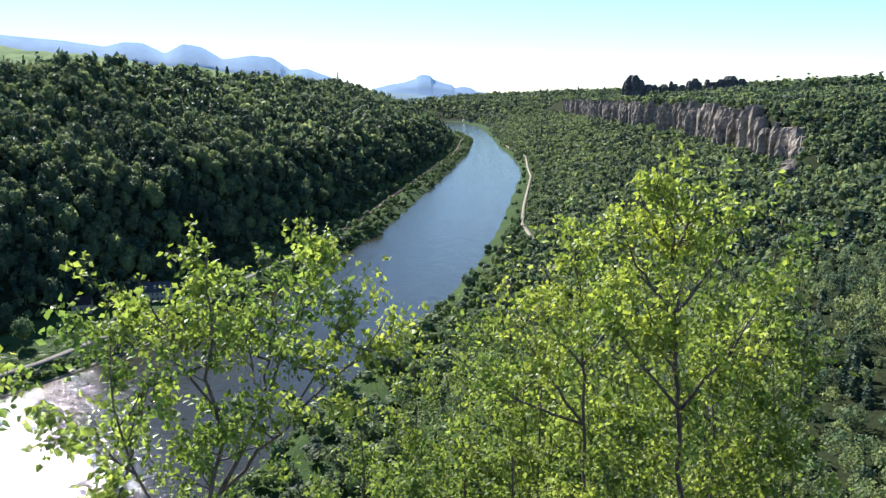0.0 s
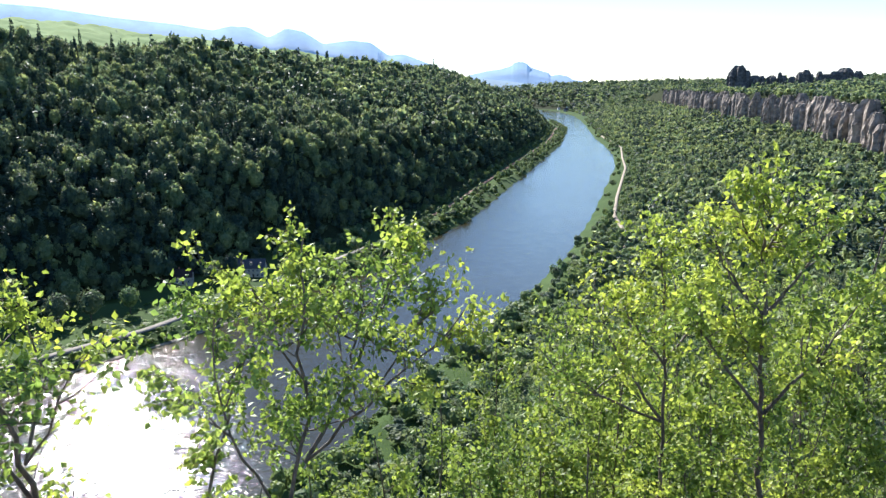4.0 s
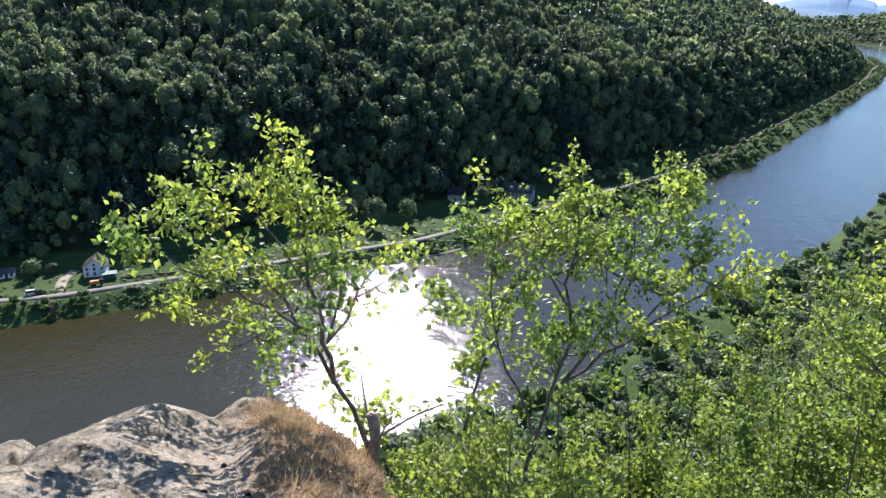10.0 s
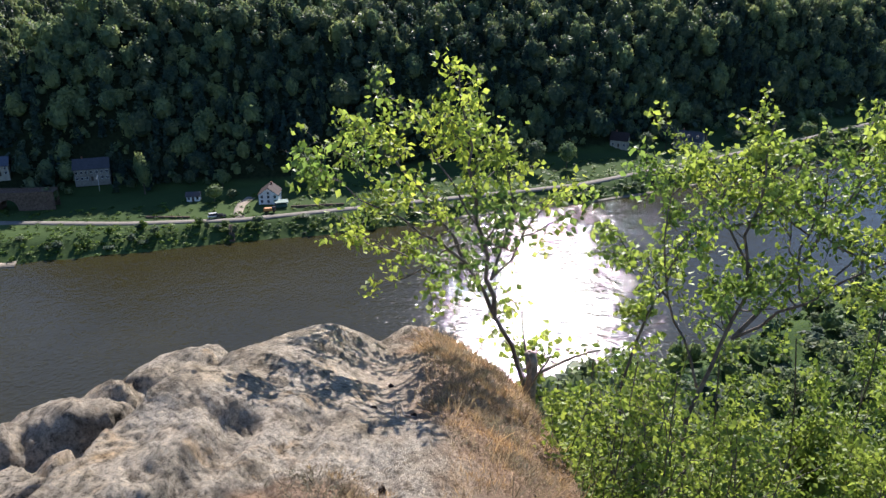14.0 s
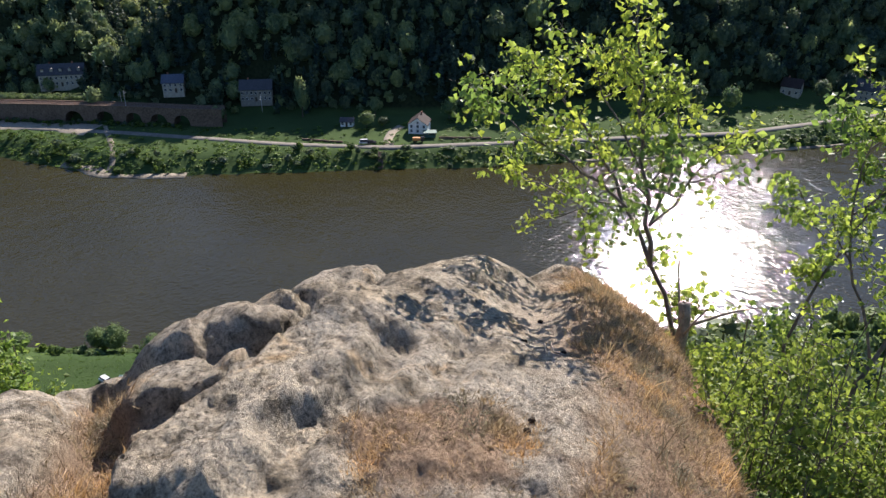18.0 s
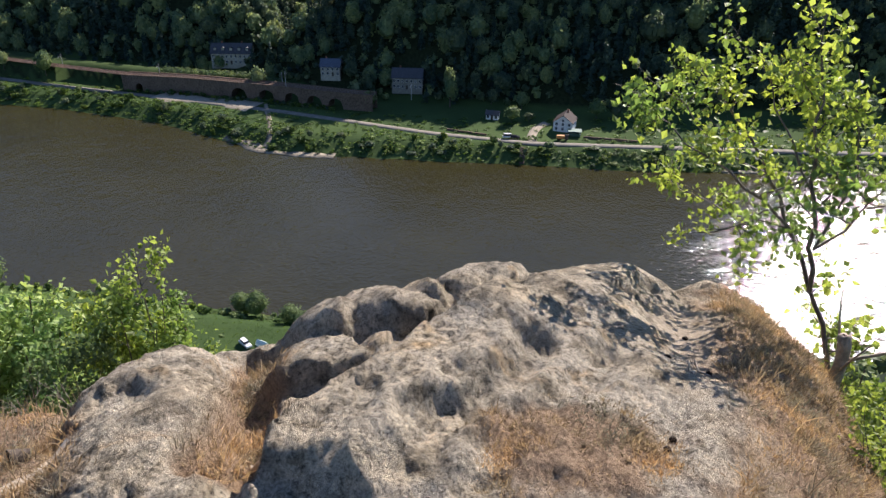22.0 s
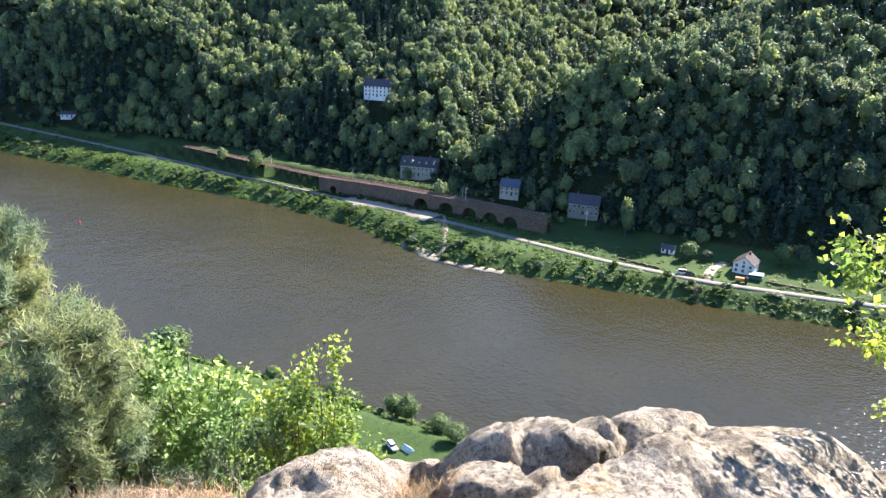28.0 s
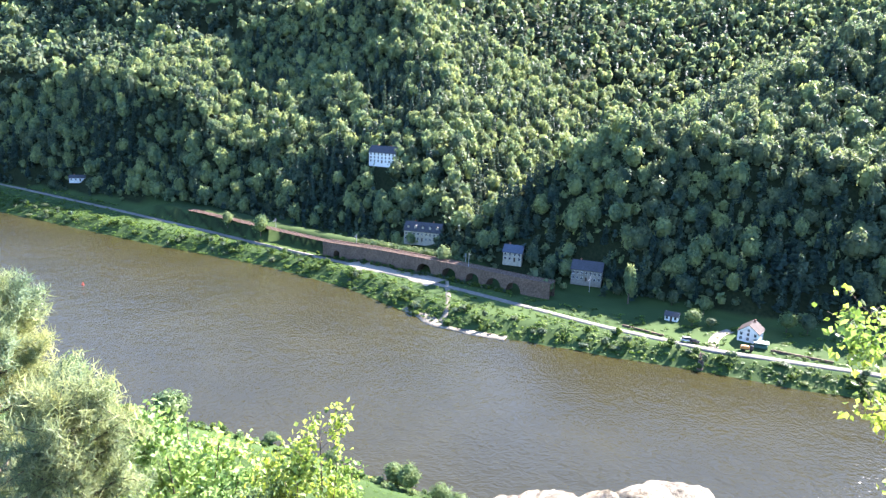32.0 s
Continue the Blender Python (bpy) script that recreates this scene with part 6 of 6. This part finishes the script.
x, y = scatter(-900, 130, -450, 2400, 3.2, 71)
u = off_line(x, y, FAR_BANK)[0]
rng = np.random.RandomState(72)
dist = np.hypot(x, y)
clump = wavy(x, y, 35, 73) + rng.normal(0, 0.5, len(x))
road_gap = np.abs(off_line(x, y, np.array(ROAD, float))[0])
ok = (u > 1.5) & (u < 17) & (clump > 0.6) & (road_gap > 4) & (dist < 900)
shrub_belt("bank_shrubs", x[ok], y[ok], (1.6, 5.2), (2.6, 6.4), 100, "dense green shrubs and herbs along the river bank", 74, mats=("beech", "herb", "spruce"), dense=2)
x, y = scatter(-760, -60, -330, 640, 2.1, 171)
u = off_line(x, y, FAR_BANK)[0]
dist = np.hypot(x, y)
road_gap = np.abs(off_line(x, y, np.array(ROAD, float))[0])
clump = wavy(x, y, 12, 173) + np.random.RandomState(174).normal(0, 0.6, len(x))
ok = (u > 0.8) & (u < 60) & ((u < 24) | (clump > 0.5)) & (clump > -0.35) & (road_gap > 3.4) & (dist < 700) & clear_of_houses(x, y) & (off_line(x, y, RAIL)[0] < -5)
shrub_belt("bank_herbs", x[ok], y[ok], (0.25, 2.0), (1.4, 3.8), 36, "tall herbs and nettles covering the river bank", 75, mats=("herb", "meadow_grass", "spruce"))
x, y = scatter(-300, 130, 380, 2500, 7.5, 76)
u, w = far_side(x, y)
clump = wavy(x, y, 60, 77) + np.random.RandomState(78).normal(0, 0.5, len(x))
road_gap = np.abs(off_line(x, y, np.array(ROAD, float))[0])
ok = (u > 3) & (w < 2) & (clump > 0.0) & (road_gap > 5) & (y > 440) & ((u < 24) | (u > 36))
shrub_belt("bank_trees", x[ok], y[ok], (5, 12), (6, 10), 110, "row of round trees along the far river bank", 79, dense=3)
x, y = scatter(-130, 260, 120, 2600, 6.5, 81)
v = -off_line(x, y, NEAR_BANK)[0]
clump = wavy(x, y, 70, 82) + np.random.RandomState(83).normal(0, 0.5, len(x))
path_gap = np.abs(off_line(x, y, np.array(((60, 515), (78, 578), (78, 690), (93, 806), (137, 1100), (150, 1250), (172, 1460), (165, 1800)), float))[0])
ok = (v > 13) & (v < 46) & (clump > -0.6) & (path_gap > 5)
ok |= (v > 3) & (v <= 13) & ((clump > 0.9) | (y < 430) & (clump > -0.3))
shrub_belt("near_bank_trees", x[ok], y[ok], (4, 11), (5, 10), 110, "round trees between the meadow and the wooded slope", 84, dense=3)
x, y = scatter(-330, 60, -150, 420, 2.4, 85)
v = -off_line(x, y, NEAR_BANK)[0]
clump = wavy(x, y, 24, 86) + np.random.RandomState(87).normal(0, 0.5, len(x))
ok = (v > 0.5) & (v < 7) & (clump > 0.0)
shrub_belt("meadow_shrubs", x[ok], y[ok], (0.9, 3.2), (1.8, 4.2), 60, "low willow shrubs along the meadow bank", 88, mats=("willow", "herb", "spruce"), dense=2)
x, y = scatter(-480, -395, 40, 130, 2.0, 89)
d_rail = off_line(x, y, RAIL)[0]
ok = (d_rail > 5) & (d_rail < 13) & (y > 60) & (y < 118)
shrub_belt("station_hedge", x[ok], y[ok], (2.0, 3.6), (2.4, 3.4), 60, "light green hedge in front of the station house", 90)
x, y = scatter(-480, -295, 30, 215, 2.0, 94)
d_rail, run = off_line(x, y, RAIL)
ok = (d_rail < -4.6) & (d_rail > -8.5) & (run > 155) & (run < 330) & (np.abs(off_line(x, y, np.array(ROAD, float))[0]) > 3.6) & (wavy(x, y, 14, 96) > -0.5)
shrub_belt("viaduct_scrub", x[ok], y[ok], (1.4, 3.4), (2.0, 3.6), 60, "dark scrub along the foot of the viaduct", 95, mats=("beech", "herb", "spruce"), dense=2)
x, y = scatter(-320, 0, -120, 330, 1.6, 91)
v = -off_line(x, y, NEAR_BANK)[0]
ok = (v > 3) & (v < 55)
spots = np.stack((x[ok], y[ok], land(x[ok], y[ok]) - 0.02), 1)
blades("meadow_grass", np.repeat(spots, 5, 0) + np.random.RandomState(92).uniform(-0.8, 0.8, (5 * len(spots), 3)) * (1, 1, 0), 0.5, "lush green meadow grass", 93, mat="meadow_grass", lean=0.9, thick=0.07, sort="meadow")

# ---- cliffs, rock towers, village and far hills ----


def crag(name, at, wide, deep, tall, seed, label, group="", sort="rock", mat="cliff"):
    """A weathered sandstone block with ledges and clefts."""
    rng = np.random.RandomState(seed)
    levels, sides = 12, 22
    t = np.linspace(0, 6.283, sides, endpoint=False)
    z = np.linspace(-0.25, 1.0, levels)
    shape = 1 + 0.2 * np.sin(t * 3 + rng.uniform(0, 6)) + 0.12 * np.sin(t * 7 + rng.uniform(0, 6))
    rows = []
    for k, h in enumerate(z):
        taper = (1.06 - 0.16 * max(h, 0)) * (1 - 0.5 * smooth_step(0.78, 1.0, np.array(h)))
        r = shape * taper * (1 + rng.uniform(-0.08, 0.08)) + rng.normal(0, 0.05, sides)
        rows.append(np.stack((np.cos(t) * r * wide / 2, np.sin(t) * r * deep / 2, np.full(sides, h * tall) + rng.normal(0, 0.012, sides) * tall), -1))
    v = np.concatenate(rows + [np.array([[0, 0, tall * 1.0]])])
    faces = []
    for k in range(levels - 1):
        for j in range(sides):
            a, b = k * sides + j, k * sides + (j + 1) % sides
            faces += [(a, b, b + sides), (a, b + sides, a + sides)]
    for j in range(sides):
        faces.append(((levels - 1) * sides + j, (levels - 1) * sides + (j + 1) % sides, levels * sides))
    ob = new(name, mesh_of(name, v, faces, [mat]))
    ob.matrix_basis = pose(*at, 0, 0, rng.uniform(0, 360))
    return tagged(ob, label, sort, group)


TOWERS = ((-14.4, 1.12, 42, 0.8), (-14.0, 0.8, 30, 0.75), (-14.85, 0.8, 28, 0.8), (-15.4, 0.46, 32, 0.6), (-15.85, 0.44, 22, 0.7), (-16.5, 0.46, 28, 0.7), (-16.95, 0.66, 14, 0.8), (-17.2, 0.46, 18, 0.8),
          (-17.75, 0.38, 18, 0.7), (-18.2, 0.66, 26, 0.7), (-18.55, 0.8, 28, 0.7), (-18.9, 0.52, 16, 0.8), (-19.35, 0.7, 18, 0.8), (-19.85, 0.52, 30, 0.7), (-20.3, 0.7, 30, 0.7), (-20.9, 0.9, 38, 0.7), (-21.6, 0.7, 30, 0.7))
for k, (hd, el, wide, deep) in enumerate(TOWERS):
    d = 2250.0
    h = radians(hd)
    x, y = -math.sin(h) * d, math.cos(h) * d
    foot = float(land(np.array([x]), np.array([y]))[0])
    top = EYE + d * math.tan(radians(el + 0.1))
    crag("rock_tower", (x, y, foot), wide, wide * deep, max(top - foot, 12), 600 + k, "dark sandstone tower standing over the woods", "rock towers on the skyline", mat="tower_rock")

rng = np.random.RandomState(640)
k = 0
for y in np.arange(610, 2500, 12.0):
    xs = np.linspace(150, 700, 400)
    v = -off_line(xs, np.full(400, y), NEAR_BANK)[0]
    edge = v + 14 * wavy(xs, np.full(400, y), 160, 11)
    i = int(np.argmax(edge > 256))
    x = xs[i]
    foot = float(land(np.array([x - 8]), np.array([y]))[0])
    if rng.uniform() < 0.06:
        continue
    crag("cliff_pillar", (x + rng.uniform(-3, 3), y, foot - 4), rng.uniform(13, 24), rng.uniform(10, 18), rng.uniform(40, 54) * max(0.35, float(smooth_step(500, 800, np.array(y)))), 700 + k, "pale and grey sandstone pillar of the cliff", "cliff pillars above the woods")
    k += 1

# far ridges, their air haze put into glowing blue materials
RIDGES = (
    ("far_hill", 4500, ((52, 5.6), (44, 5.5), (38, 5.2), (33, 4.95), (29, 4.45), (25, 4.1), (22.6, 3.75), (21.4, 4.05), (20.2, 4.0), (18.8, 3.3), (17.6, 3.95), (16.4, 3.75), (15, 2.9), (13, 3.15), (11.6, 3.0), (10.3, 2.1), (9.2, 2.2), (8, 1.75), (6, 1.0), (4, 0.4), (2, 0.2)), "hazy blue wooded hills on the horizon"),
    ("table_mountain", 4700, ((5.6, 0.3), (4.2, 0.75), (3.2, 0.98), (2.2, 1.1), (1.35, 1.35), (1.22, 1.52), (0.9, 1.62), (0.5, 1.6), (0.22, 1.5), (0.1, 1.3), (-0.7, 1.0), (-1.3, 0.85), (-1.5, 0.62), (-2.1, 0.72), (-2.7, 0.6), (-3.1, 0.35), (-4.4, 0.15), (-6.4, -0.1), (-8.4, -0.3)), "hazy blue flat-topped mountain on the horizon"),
    ("far_hill", 4350, ((9, 0.2), (6, 0.55), (4, 0.5), (2, 0.28), (0, 0.05), (-2, -0.1), (-3.5, -0.25), (-5, -0.2), (-7, -0.3), (-10, -0.5), (-14, -0.6)), "hazy blue-green wooded hills beyond the river bend"),
    ("far_hill", 4850, ((-3, -0.3), (-4.6, -0.1), (-5.0, 0.18), (-5.5, 0.15), (-5.9, -0.1), (-9, -0.2), (-20, -0.1), (-40, 0.3)), "hazy pale blue hill far behind the woods"),
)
for k, (name, d, line, label) in enumerate(RIDGES):
    line = sorted(line)
    at = np.linspace(line[0][0], line[-1][0], 420)
    el = np.interp(at, [p[0] for p in line], [p[1] for p in line])
    rng = np.random.RandomState(800 + k)
    el = el + 0.005 * np.convolve(rng.normal(0, 1, 420), np.ones(3) / 3, "same")
    rows = []
    for back, drop, spread in ((-800, 1.0, 90), (-420, 0.62, 60), (-180, 0.25, 70), (0, 0.0, 1), (60, 0.5, 25)):
        dd = d + back
        soft_el = np.convolve(np.pad(el, spread, "edge"), np.ones(2 * spread + 1) / (2 * spread + 1), "valid")
        crest = EYE + d * np.tan(np.radians(soft_el))
        z = crest - drop * (crest - 12)
        rows.append(np.stack((-np.sin(np.radians(at)) * dd, np.cos(np.radians(at)) * dd, z), -1))
    v = np.stack(rows, 0).reshape(-1, 3)
    i, j = np.meshgrid(np.arange(4), np.arange(419), indexing="ij")
    a = i * 420 + j
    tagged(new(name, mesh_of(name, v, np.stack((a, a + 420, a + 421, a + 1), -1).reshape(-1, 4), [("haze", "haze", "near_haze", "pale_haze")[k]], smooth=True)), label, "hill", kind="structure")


def village_house(k, x, y, rng):
    z = float(land(np.array([x]), np.array([y]))[0])
    thing = new("village_house")
    thing.matrix_basis = pose(x, y, z, 0, 0, rng.uniform(0, 180))
    long, wide, eaves = rng.uniform(10, 17), rng.uniform(8, 11), rng.uniform(5, 9)
    part("wall", gable_walls(bmesh.new(), long, wide, eaves, eaves + 4.5), rng.choice(("white_wall", "cream_wall", "white_wall")), thing)
    part("roof", gable_roof(bmesh.new(), long, wide, eaves, eaves + 4.5), rng.choice(("red_tile", "slate")), thing)
    for c in range(3):
        window_on(thing, long * (-0.33 + 0.33 * c), -wide / 2, eaves * 0.7, 1.2, 1.6, "y-")
    tagged(thing, "small pale village house by the river bend", "house", "village by the river bend")


rng = random.Random(9)
for k in range(46):
    d = rng.uniform(2900, 4200)
    h = radians(rng.uniform(-5.2, -2.4) + 1.0 * (d - 2900) / 1300)
    x, y = -math.sin(h) * d, math.cos(h) * d
    if -float(off_line(np.array([x]), np.array([y]), NEAR_BANK)[0][0]) > 12:
        village_house(k, x, y, rng)
